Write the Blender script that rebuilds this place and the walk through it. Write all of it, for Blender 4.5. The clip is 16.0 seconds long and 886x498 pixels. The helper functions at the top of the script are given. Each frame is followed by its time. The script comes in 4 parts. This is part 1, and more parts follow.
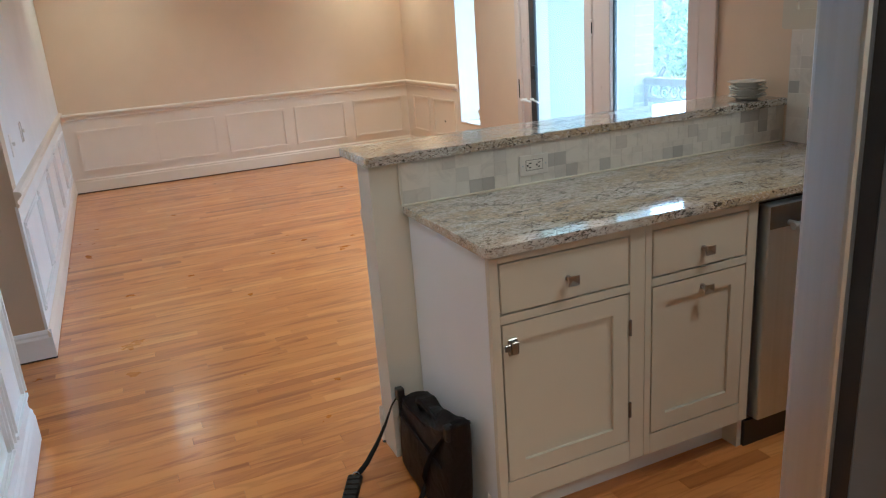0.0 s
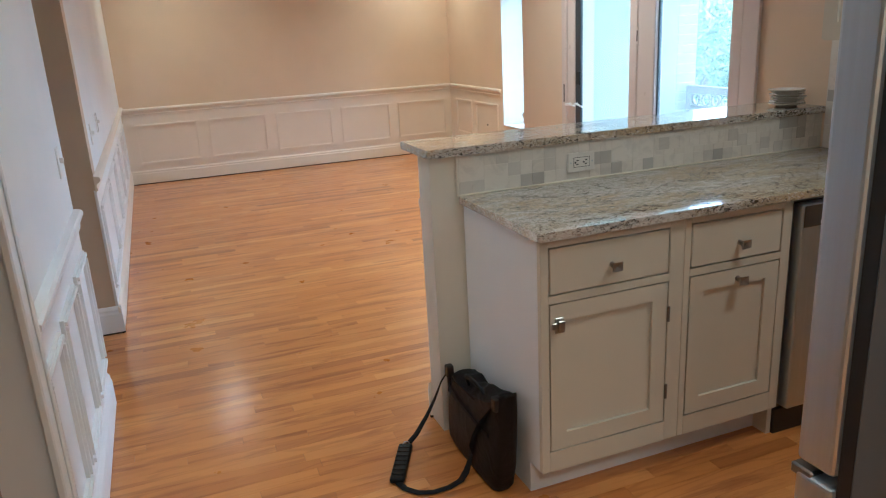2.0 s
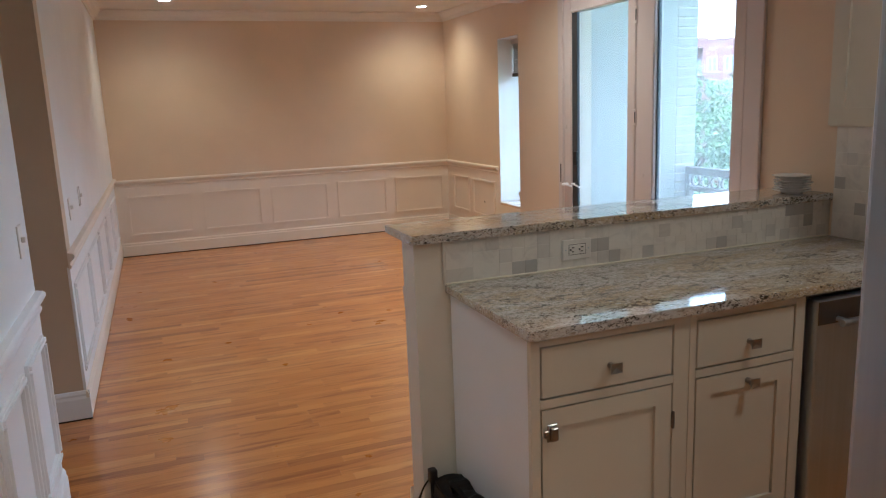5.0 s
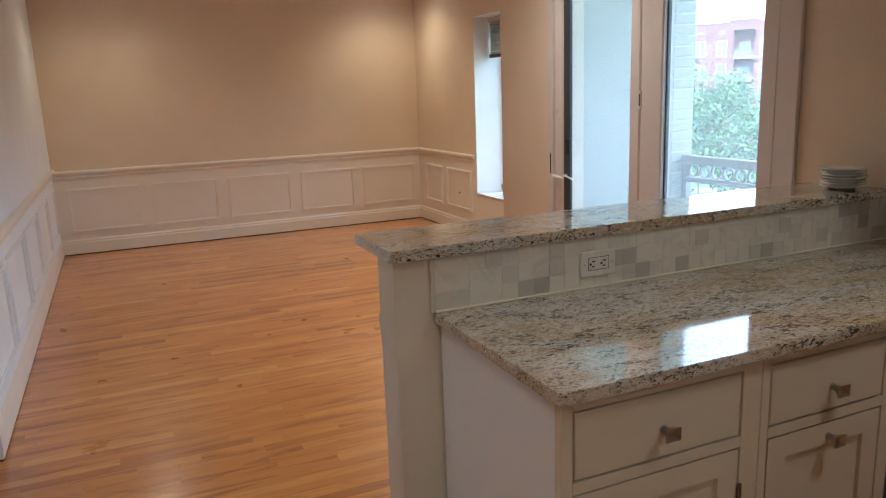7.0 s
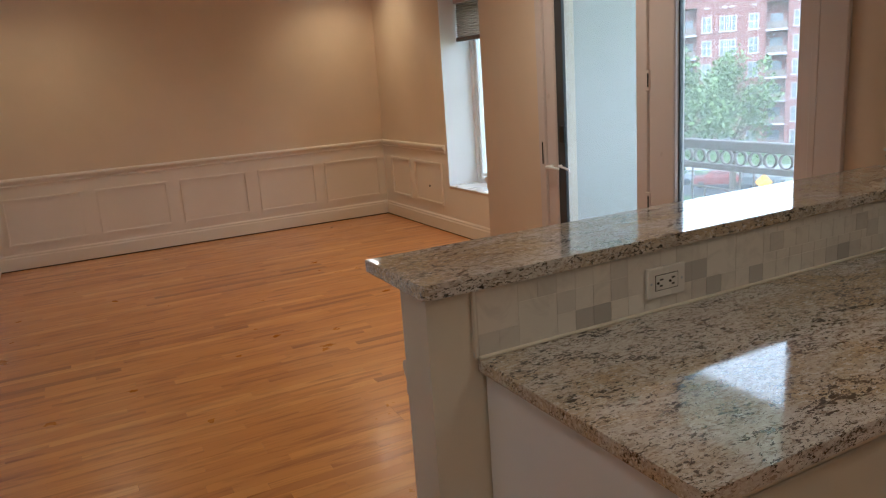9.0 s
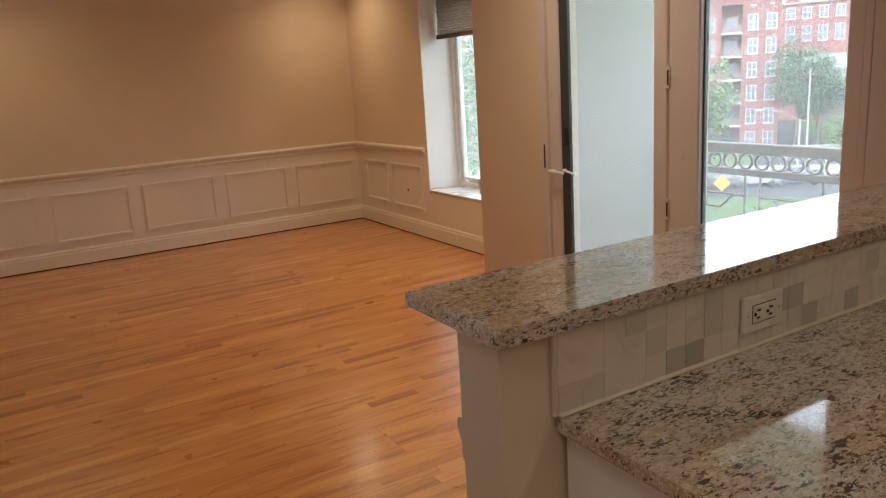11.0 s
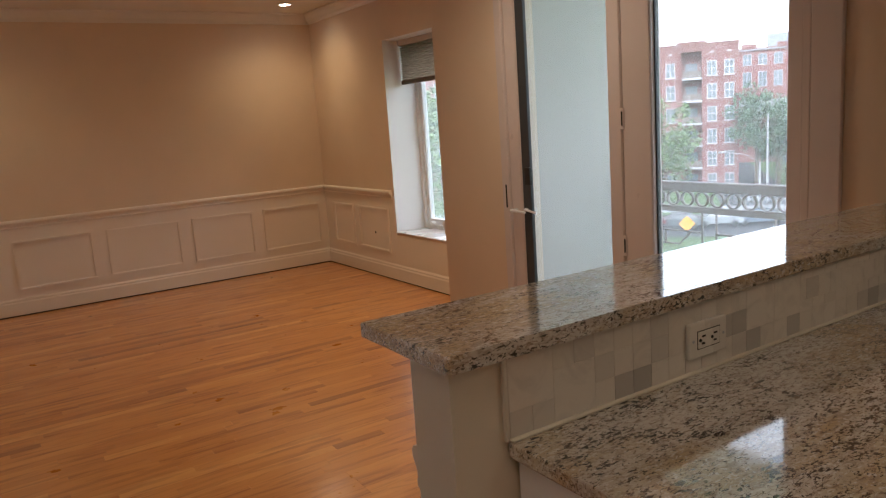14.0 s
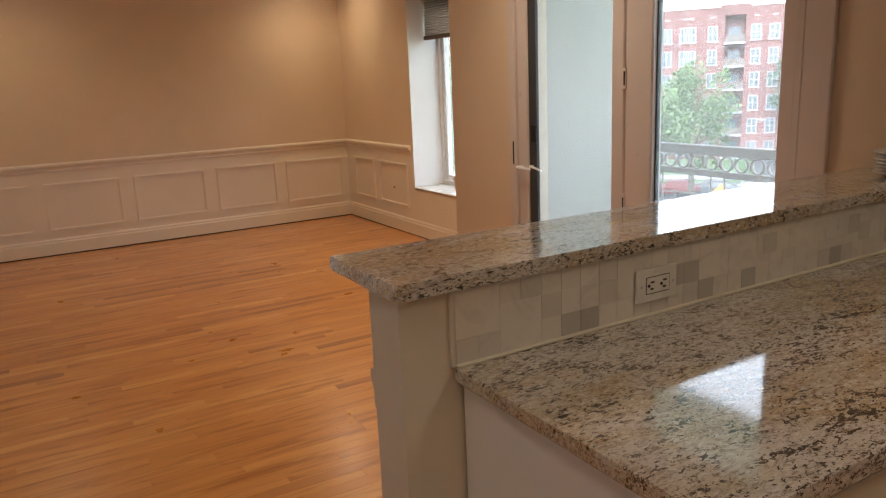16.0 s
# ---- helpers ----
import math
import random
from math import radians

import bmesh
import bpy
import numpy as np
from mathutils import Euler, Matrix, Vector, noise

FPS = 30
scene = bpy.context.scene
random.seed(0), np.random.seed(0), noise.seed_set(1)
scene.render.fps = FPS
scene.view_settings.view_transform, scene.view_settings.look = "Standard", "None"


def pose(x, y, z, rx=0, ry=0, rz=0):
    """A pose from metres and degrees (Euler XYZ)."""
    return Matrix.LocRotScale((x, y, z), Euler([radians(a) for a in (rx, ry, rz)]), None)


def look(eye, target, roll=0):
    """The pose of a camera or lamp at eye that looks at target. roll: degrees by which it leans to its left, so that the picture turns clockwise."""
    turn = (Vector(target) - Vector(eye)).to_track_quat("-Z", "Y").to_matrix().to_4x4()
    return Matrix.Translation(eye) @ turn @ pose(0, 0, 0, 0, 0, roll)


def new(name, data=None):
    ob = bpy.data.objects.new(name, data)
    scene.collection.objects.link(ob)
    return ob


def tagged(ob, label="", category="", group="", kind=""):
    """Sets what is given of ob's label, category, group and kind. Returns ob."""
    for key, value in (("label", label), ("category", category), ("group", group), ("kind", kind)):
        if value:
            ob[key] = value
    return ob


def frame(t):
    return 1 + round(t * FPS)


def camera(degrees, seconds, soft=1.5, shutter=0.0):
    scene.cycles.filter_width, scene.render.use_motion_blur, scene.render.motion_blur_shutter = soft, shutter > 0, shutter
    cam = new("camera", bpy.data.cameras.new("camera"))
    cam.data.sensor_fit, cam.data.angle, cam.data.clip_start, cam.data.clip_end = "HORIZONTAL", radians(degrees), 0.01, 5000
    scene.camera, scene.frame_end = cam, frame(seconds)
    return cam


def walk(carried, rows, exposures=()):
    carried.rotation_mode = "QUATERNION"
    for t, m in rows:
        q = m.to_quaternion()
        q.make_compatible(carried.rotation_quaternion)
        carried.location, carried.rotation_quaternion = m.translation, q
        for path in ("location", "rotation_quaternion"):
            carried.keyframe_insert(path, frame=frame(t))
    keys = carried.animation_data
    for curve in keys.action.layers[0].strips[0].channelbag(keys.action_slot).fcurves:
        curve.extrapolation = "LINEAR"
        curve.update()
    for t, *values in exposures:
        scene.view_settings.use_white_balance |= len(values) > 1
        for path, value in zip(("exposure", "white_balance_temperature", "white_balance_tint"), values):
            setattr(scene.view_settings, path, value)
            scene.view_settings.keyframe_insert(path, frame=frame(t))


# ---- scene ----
cam = camera(62.2, 16.0, soft=1.2)
PATH = [
    (0, (-0.016, 0.013, 1.487), (0.74, 1.768, 0.895), -4.2),
    (0.5, (-0.053, -0.068, 1.471), (0.626, 1.717, 0.876), -3.1),
    (1, (-0.093, -0.119, 1.465), (0.572, 1.667, 0.855), -3.6),
    (1.5, (-0.118, -0.164, 1.471), (0.554, 1.619, 0.862), -3.5),
    (2, (-0.163, -0.15, 1.488), (0.514, 1.643, 0.915), -3.1),
    (2.5, (-0.188, -0.14, 1.511), (0.517, 1.665, 1.018), -2.5),
    (3, (-0.19, -0.113, 1.517), (0.496, 1.716, 1.087), -2.5),
    (3.5, (-0.179, -0.099, 1.522), (0.517, 1.737, 1.141), -2.3),
    (3.7, (-0.187, -0.104, 1.516), (0.512, 1.732, 1.14), -2.0),
    (5.8, (0.018, 0.188, 1.477), (0.72, 2.019, 1.079), -2.3),
    (6, (0.018, 0.245, 1.468), (0.711, 2.078, 1.065), -2.3),
    (6.5, (0.033, 0.412, 1.474), (0.756, 2.232, 1.07), -2.1),
    (7, (0.106, 0.551, 1.471), (0.888, 2.345, 1.05), -2.1),
    (7.5, (0.183, 0.676, 1.463), (0.939, 2.48, 1.045), -1.8),
    (8, (0.19, 0.775, 1.459), (0.919, 2.588, 1.036), -1.9),
    (8.5, (0.144, 0.904, 1.463), (0.923, 2.69, 1.012), -3.1),
    (8.7, (0.123, 0.949, 1.473), (0.962, 2.705, 1.01), -4.0),
    (10.8, (0.118, 1.325, 1.463), (1.096, 3.011, 1.013), -3.7),
    (11, (0.114, 1.365, 1.46), (1.094, 3.047, 1.0), -3.7),
    (11.5, (0.071, 1.472, 1.466), (1.095, 3.139, 1.051), -3.7),
    (12, (0.026, 1.547, 1.458), (1.181, 3.132, 1.065), -3.2),
    (12.5, (0.011, 1.55, 1.465), (1.228, 3.09, 1.081), -3.0),
    (13, (0.048, 1.514, 1.46), (1.313, 3.017, 1.086), -3.1),
    (13.5, (0.093, 1.423, 1.46), (1.319, 2.961, 1.095), -3.5),
    (14, (0.118, 1.313, 1.445), (1.184, 2.969, 1.096), -4.0),
    (14.5, (0.102, 1.229, 1.45), (1.087, 2.931, 1.088), -4.4),
    (15, (0.053, 1.12, 1.431), (1.017, 2.824, 1.021), -3.5),
    (15.5, (0.052, 1.046, 1.422), (1.003, 2.749, 0.978), -2.2),
    (16, (0.166, 1.149, 1.424), (1.146, 2.832, 0.973), -2.5),
]
SKY, CAN_W, KITCHEN_FILL_W = 0.145, 7, 6.5
CAN_COLOR, KITCHEN_FILL_COLOR = (1.0, 0.72, 0.385), (1.0, 0.78, 0.51)
EXPO = [(0, 2.99, 4310, -3), (1.5, 3.01, 4310, -3), (2.5, 2.98, 4310, -3), (3.5, 2.61, 4460, 0), (6, 2.54, 4660, 3), (7, 2.49, 4760, 3), (7.5, 2.21, 4680, 4), (8, 1.99, 4730, 2), (8.5, 2.04, 4930, 4), (11, 2.04, 5980, 10), (11.5, 1.74, 5830, 12), (12.5, 1.61, 5680, 12), (13.5, 1.74, 5730, 12), (14.5, 1.84, 5880, 12), (15.2, 2.02, 5880, 11), (16, 2.16, 5880, 10)]
walk(cam, [(t, look(eye, target, roll)) for t, eye, target, roll in PATH], EXPO)

# ---- world, sun, lamps ----
world = bpy.data.worlds.new("sky")
scene.world = world
world.use_nodes = True
wn = world.node_tree
sky = wn.nodes.new("ShaderNodeTexSky")
sky.sky_type, sky.sun_disc = "NISHITA", False
sky.sun_elevation, sky.sun_rotation = radians(45), radians(233)
sky.air_density, sky.dust_density, sky.ozone_density = 1.0, 2.0, 1.0
veil = wn.nodes.new("ShaderNodeHueSaturation")   # thin cloud takes most of the blue out of the sky
veil.inputs["Saturation"].default_value = 0.12
veil.inputs["Value"].default_value = 1.75
wn.links.new(sky.outputs[0], veil.inputs["Color"])
wn.links.new(veil.outputs[0], wn.nodes["Background"].inputs[0])
wn.nodes["Background"].inputs[1].default_value = SKY

sun_data = bpy.data.lights.new("sun", "SUN")
sun_data.energy, sun_data.angle, sun_data.color = 0.6, radians(25), (1, 0.97, 0.93)
sun = new("sun", sun_data)
sun.matrix_world = look((-40, -30, 50), (0, 0, 0))


# ---- small building helpers ----
ORG = {}


def thing(name, at, label, category, group=""):
    ob = new(name)
    ob.location = at
    ob.empty_display_size = 0.1
    ORG[ob] = Vector(at)
    return tagged(ob, label, category, group)


def finish(bm, smooth=False):
    bmesh.ops.recalc_face_normals(bm, faces=bm.faces)
    me = bpy.data.meshes.new("mesh")
    bm.to_mesh(me)
    bm.free()
    if smooth:
        for p in me.polygons:
            p.use_smooth = True
    return me


def part(name, bm, mat, parent, label="", smooth=False, kind=""):
    """Links a bmesh, built in world places, as one mesh under a thing or a part."""
    org = ORG[parent]
    bmesh.ops.translate(bm, verts=bm.verts, vec=-org)
    ob = new(name, finish(bm, smooth))
    ob.data.materials.append(mat)
    ob.parent = parent
    ORG[ob] = org
    return tagged(ob, label, kind=kind)


def solid(name, bm, mat, label, category, kind="structure", smooth=False, group=""):
    ob = new(name, finish(bm, smooth))
    ob.data.materials.append(mat)
    ORG[ob] = Vector((0, 0, 0))
    return tagged(ob, label, category, group, kind)


def box(bm, x0, x1, y0, y1, z0, z1, bevel=0.0, m=None, seg=1):
    r = bmesh.ops.create_cube(bm, size=1)
    vs = r["verts"]
    mat = Matrix.Translation(((x0 + x1) / 2, (y0 + y1) / 2, (z0 + z1) / 2)) @ Matrix.Diagonal((x1 - x0, y1 - y0, z1 - z0, 1))
    bmesh.ops.transform(bm, matrix=mat, verts=vs)
    if bevel:
        es = list({e for v in vs for e in v.link_edges})
        out = bmesh.ops.bevel(bm, geom=es, offset=bevel, segments=seg, affect="EDGES", profile=0.5)
        vs = list({v for f in out["faces"] for v in f.verts} | {v for v in vs if v.is_valid})
    if m is not None:
        bmesh.ops.transform(bm, matrix=m, verts=vs)
    return vs


def B(*a, bevel=0.0, m=None, seg=1):
    bm = bmesh.new()
    box(bm, *a, bevel=bevel, m=m, seg=seg)
    return bm


def sweep(bm, profile, p0, p1, out):
    """A moulding: profile points (depth, height) drawn straight from p0 to p1; out is the way it stands proud."""
    p0, p1, out = Vector(p0), Vector(p1), Vector(out)
    rings = []
    for p in (p0, p1):
        rings.append([bm.verts.new(p + out * d + Vector((0, 0, h))) for d, h in profile])
    n = len(profile)
    for i in range(n):
        j = (i + 1) % n
        bm.faces.new((rings[0][i], rings[0][j], rings[1][j], rings[1][i]))
    bm.faces.new(rings[0][::-1])
    bm.faces.new(rings[1])


def ring(bm, outer, inner, y0, y1):
    """A flat rectangular frame in the xz plane, mitred, as one closed shape."""
    (a, b, c, d), (e, f, g, h) = outer, inner
    def four(p, q, r, s, y):
        return [bm.verts.new(v) for v in ((p, y, r), (q, y, r), (q, y, s), (p, y, s))]
    oF, iF, oB, iB = four(a, b, c, d, y0), four(e, f, g, h, y0), four(a, b, c, d, y1), four(e, f, g, h, y1)
    for i in range(4):
        j = (i + 1) % 4
        bm.faces.new((oF[i], oF[j], iF[j], iF[i]))
        bm.faces.new((oB[i], oB[j], iB[j], iB[i]))
        bm.faces.new((oF[i], oF[j], oB[j], oB[i]))
        bm.faces.new((iF[i], iF[j], iB[j], iB[i]))


def cyl(bm, p0, p1, r0, r1=None, n=12):
    p0, p1 = Vector(p0), Vector(p1)
    d = p1 - p0
    m = Matrix.Translation((p0 + p1) / 2) @ d.to_track_quat("Z", "Y").to_matrix().to_4x4()
    return bmesh.ops.create_cone(bm, cap_ends=True, segments=n, radius1=r0, radius2=r0 if r1 is None else r1, depth=d.length, matrix=m)["verts"]


def tube(bm, pts, w, h, n=8, closed=False, flat=None):
    """A strap or rod through pts: w across, h thick."""
    pts = [Vector(p) for p in pts]
    rings = []
    for i, p in enumerate(pts):
        a = pts[i - 1] if (i > 0 or closed) else p
        b = pts[(i + 1) % len(pts)] if (i < len(pts) - 1 or closed) else p
        d = (b - a).normalized()
        up = Vector(flat) if flat else Vector((0, 0, 1))
        if abs(d.dot(up)) > 0.97:
            up = Vector((1, 0, 0))
        s = d.cross(up).normalized()
        u = s.cross(d).normalized()
        rings.append([bm.verts.new(p + s * (math.cos(2 * math.pi * k / n) * w / 2) + u * (math.sin(2 * math.pi * k / n) * h / 2)) for k in range(n)])
    m = len(rings)
    for i in range(m if closed else m - 1):
        a, b = rings[i], rings[(i + 1) % m]
        for k in range(n):
            bm.faces.new((a[k], a[(k + 1) % n], b[(k + 1) % n], b[k]))
    if not closed:
        bm.faces.new(rings[0][::-1])
        bm.faces.new(rings[-1])


# ---- materials ----
class N:
    """A node material under construction."""

    def __init__(self, name, rough=0.5, metal=0.0):
        self.mat = bpy.data.materials.new(name)
        self.mat.use_nodes = True
        self.t = self.mat.node_tree
        self.p = self.t.nodes["Principled BSDF"]
        self.p.inputs["Roughness"].default_value = rough
        self.p.inputs["Metallic"].default_value = metal

    def node(self, kind, **kw):
        n = self.t.nodes.new("ShaderNode" + kind)
        for k, v in kw.items():
            if k in n.inputs:
                self.put(n.inputs[k], v)
        return n

    def put(self, socket, v):
        if isinstance(v, bpy.types.NodeSocket):
            self.t.links.new(v, socket)
        elif isinstance(v, tuple) and len(v) == 3 and socket.type == "RGBA":
            socket.default_value = (*v, 1)
        else:
            socket.default_value = v

    def coords(self, scale=(1, 1, 1)):
        g = self.node("NewGeometry")
        mp = self.node("Mapping")
        self.t.links.new(g.outputs["Position"], mp.inputs[0])
        mp.inputs["Scale"].default_value = scale
        return mp.outputs[0]

    def noise(self, scale, detail=4, rough=0.55, at=None, dist=0.0):
        n = self.node("TexNoise", Scale=scale, Detail=detail, Roughness=rough, Distortion=dist)
        self.t.links.new(at if at is not None else self.coords(), n.inputs["Vector"])
        return n.outputs["Fac"]

    def ramp(self, fac, *stops):
        r = self.node("ValToRGB")
        self.t.links.new(fac, r.inputs[0])
        els = r.color_ramp.elements
        while len(els) < len(stops):
            els.new(0.5)
        for e, (pos, c) in zip(els, stops):
            e.position = pos
            e.color = (*c, 1) if isinstance(c, tuple) else (c, c, c, 1)
        return r.outputs[0]

    def mix(self, fac, a, b, kind="MIX"):
        n = self.t.nodes.new("ShaderNodeMix")
        n.data_type, n.blend_type = "RGBA", kind
        self.put(n.inputs[0], fac)
        self.put(n.inputs[6], a)
        self.put(n.inputs[7], b)
        return n.outputs[2]

    def math(self, op, a, b=0.0):
        n = self.t.nodes.new("ShaderNodeMath")
        n.operation = op
        self.put(n.inputs[0], a)
        self.put(n.inputs[1], b)
        return n.outputs[0]

    def color(self, c):
        self.put(self.p.inputs["Base Color"], c)
        return self

    def rough(self, r):
        self.put(self.p.inputs["Roughness"], r)
        return self

    def bump(self, height, strength=0.2, distance=0.002):
        n = self.node("Bump", Strength=strength, Distance=distance)
        self.t.links.new(height, n.inputs["Height"])
        self.t.links.new(n.outputs[0], self.p.inputs["Normal"])
        return self


def paint(name, c, rough=0.5, grain=0.03, bump=0.06):
    k = N(name, rough)
    big, fine = k.noise(1.3, 3), k.noise(90, 3)
    lo = tuple(v * (1 - 2 * grain) for v in c)
    hi = tuple(min(1, v * (1 + grain)) for v in c)
    k.color(k.ramp(big, (0.3, lo), (0.7, hi)))
    k.rough(k.ramp(k.noise(4, 4), (0.3, max(0.05, rough - 0.08)), (0.7, min(1, rough + 0.08))))
    k.bump(fine, bump, 0.001)
    return k.mat


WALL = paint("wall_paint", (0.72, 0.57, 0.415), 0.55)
# tan walls; at the hall's wall end the tan stands for shade
TAN = paint("tan_and_unlit_wall_paint", (0.60, 0.48, 0.34), 0.6)
WHITE = paint("white_trim_paint", (0.82, 0.815, 0.81), 0.4, 0.02, 0.03)
WAINSCOT = paint("wainscot_paint", (0.79, 0.705, 0.60), 0.42, 0.02, 0.03)
KNEE = paint("half_wall_paint", (0.76, 0.72, 0.62), 0.5, 0.03, 0.05)
# balcony daylight on the west walls is put into this paler, cooler colour
COOL_DAYLIT = paint("daylit_wall_paint", (0.80, 0.80, 0.795), 0.5, 0.02, 0.05)
CEIL = paint("ceiling_paint", (0.78, 0.74, 0.68), 0.7)
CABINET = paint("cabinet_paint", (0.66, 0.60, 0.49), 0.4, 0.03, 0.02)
# cool light on the end panel is in this whiter paint; toe board shares it
CABSIDE_LIT = paint("cabinet_lit_side_paint", (0.81, 0.81, 0.815), 0.45, 0.03, 0.04)
DARK = paint("dark_gap_and_shade", (0.02, 0.018, 0.015), 0.8)
FRAME = paint("door_frame_paint", (0.66, 0.565, 0.525), 0.35, 0.02, 0.02)
VINYL = paint("white_vinyl", (0.8, 0.8, 0.8), 0.3, 0.01, 0.01)
SCREEN = paint("grey_metal_frame", (0.045, 0.05, 0.056), 0.4)
BLACK = paint("black_plastic", (0.012, 0.012, 0.013), 0.4)
STUCCO = paint("white_stucco", (0.47, 0.45, 0.395), 0.8, 0.05, 0.3)
PLASTIC = paint("white_plastic", (0.78, 0.75, 0.70), 0.3, 0.01, 0.0)
CERAMIC = paint("white_ceramic", (0.78, 0.76, 0.72), 0.15, 0.01, 0.0)
RAILPAINT = paint("brown_iron_paint", (0.33, 0.275, 0.26), 0.5, 0.05, 0.1)


def wood(name, piece):
    """Oak strip floor: every strip has its own tone, by object or by mesh island."""
    k = N(name, 0.3)
    if piece:
        rnd = k.node("ObjectInfo").outputs["Random"]
    else:
        rnd = k.node("NewGeometry").outputs["Random Per Island"]
    g = k.coords((0.8, 7, 7))
    add = k.node("VectorMath")
    k.t.links.new(g, add.inputs[0])
    comb = k.node("CombineXYZ")
    k.t.links.new(k.math("MULTIPLY", rnd, 37.0), comb.inputs[0])
    k.t.links.new(k.math("MULTIPLY", rnd, 91.0), comb.inputs[1])
    k.t.links.new(comb.outputs[0], add.inputs[1])
    v = add.outputs[0]
    grain = k.noise(2.2, 5, 0.6, v, 0.5)
    rings = k.math("SINE", k.math("MULTIPLY", k.noise(1.1, 2, 0.4, v, 0.3), 75.0))
    base = k.ramp(rnd, (0.0, (0.36, 0.122, 0.025)), (0.05, (0.47, 0.172, 0.035)), (0.09, (0.585, 0.230, 0.049)), (0.5, (0.63, 0.258, 0.058)), (0.88, (0.685, 0.297, 0.072)), (1.0, (0.77, 0.375, 0.115)))
    dark = k.mix(1.0, base, (0.56, 0.42, 0.31), "MULTIPLY")
    c = k.mix(k.ramp(grain, (0.31, 0.0), (0.49, 1.0)), dark, base)
    c = k.mix(k.math("MULTIPLY", k.ramp(rings, (0.30, 0.0), (0.95, 1.0)), k.ramp(k.noise(1.6, 2, 0.5, v), (0.42, 0.0), (0.6, 0.34))), c, dark)
    worn = k.ramp(k.noise(0.9, 3, 0.5), (0.35, (0.93, 0.91, 0.88)), (0.65, (1.0, 1.0, 1.0)))
    k.color(k.mix(1.0, c, worn, "MULTIPLY"))
    k.rough(k.ramp(k.noise(5, 4), (0.3, 0.27), (0.75, 0.37)))
    k.p.inputs["Coat Weight"].default_value = 0.75
    k.p.inputs["Coat Roughness"].default_value = 0.2
    uneven = k.math("ADD", k.math("MULTIPLY", grain, 0.25), k.noise(7, 3, 0.5, k.coords((0.35, 1, 1))))
    k.bump(uneven, 0.10, 0.003)
    return k.mat


OAK, OAK_REST = wood("oak_strip", True), wood("oak_strip_rest", False)


def granite():
    """Polished granite: gold and pale grey clouds, quartz grains, crowded dark flecks drawn out along x."""
    k = N("granite", 0.1)
    at = k.coords((1.0, 2.0, 2.0))
    cloud = k.noise(2.6, 5, 0.6, at, 0.9)
    fleck = k.noise(75, 4, 0.6, at, 0.8)
    c = k.ramp(cloud, (0.36, (0.53, 0.42, 0.265)), (0.47, (0.56, 0.49, 0.385)), (0.58, (0.63, 0.60, 0.56)))
    c = k.mix(k.ramp(k.noise(34, 5, 0.65, at, 1.2), (0.50, 0.0), (0.60, 0.6)), c, (0.33, 0.275, 0.225))
    c = k.mix(k.ramp(fleck, (0.57, 0.0), (0.62, 0.75)), c, (0.74, 0.725, 0.70))
    c = k.mix(k.ramp(fleck, (0.37, 0.8), (0.43, 0.0)), c, (0.26, 0.19, 0.135))
    crowd = k.math("MULTIPLY", k.math("SUBTRACT", k.noise(6.5, 4, 0.6, at, 1.2), 0.5), 0.6)
    big = k.math("ADD", k.noise(52, 3, 0.6, k.coords((1.0, 2.4, 2.4)), 0.9), crowd)
    small = k.math("ADD", k.noise(110, 3, 0.6, k.coords((1.0, 1.8, 1.8)), 0.6), k.math("MULTIPLY", crowd, 0.6))
    c = k.mix(k.ramp(big, (0.615, 0.0), (0.64, 0.95)), c, (0.020, 0.014, 0.013))
    c = k.mix(k.ramp(small, (0.60, 0.0), (0.63, 0.9)), c, (0.045, 0.03, 0.026))
    k.color(c)
    k.rough(k.ramp(k.noise(9, 3), (0.3, 0.05), (0.7, 0.1)))
    k.p.inputs["Specular IOR Level"].default_value = 0.95
    k.p.inputs["Coat Weight"].default_value = 0.4
    k.p.inputs["Coat Roughness"].default_value = 0.04
    k.bump(fleck, 0.03, 0.0006)
    return k.mat


GRANITE = granite()


def stone_tile(name, lo, hi, veined):
    k = N(name, 0.35)
    rnd = k.node("ObjectInfo").outputs["Random"]
    c = k.ramp(rnd, (0.0, lo), (1.0, hi))
    vein = k.noise(11, 6, 0.6, None, 1.6)
    c = k.mix(k.ramp(vein, (0.36, veined), (0.50, 0.0)), c, (0.50, 0.47, 0.44))
    k.color(c)
    k.bump(k.noise(60, 3), 0.08, 0.001)
    return k.mat


TILE = stone_tile("white_marble_tile", (0.73, 0.69, 0.625), (0.79, 0.75, 0.69), 0.3)
TILE_PALE = stone_tile("pale_grey_marble_tile", (0.62, 0.585, 0.54), (0.69, 0.655, 0.605), 0.3)
TILE_GREY = stone_tile("grey_marble_tile", (0.44, 0.42, 0.395), (0.54, 0.515, 0.485), 0.2)
GROUT = paint("grout", (0.74, 0.70, 0.635), 0.8)


def steel(name, c, rough):
    k = N(name, rough, 1.0)
    brush = k.noise(60, 3, 0.6, k.coords((1, 1, 0.02)))
    k.color(k.ramp(brush, (0.3, tuple(v * 0.88 for v in c)), (0.7, c)))
    k.rough(k.ramp(brush, (0.3, rough - 0.05), (0.7, rough + 0.07)))
    return k.mat


STEEL = steel("brushed_steel", (0.56, 0.60, 0.655), 0.4)
STEEL_DARK = steel("dark_steel", (0.22, 0.20, 0.19), 0.35)
PEWTER = steel("pewter", (0.47, 0.44, 0.41), 0.32)
FRIDGE_SIDE = paint("fridge_side", (0.105, 0.105, 0.11), 0.45, 0.02, 0.1)


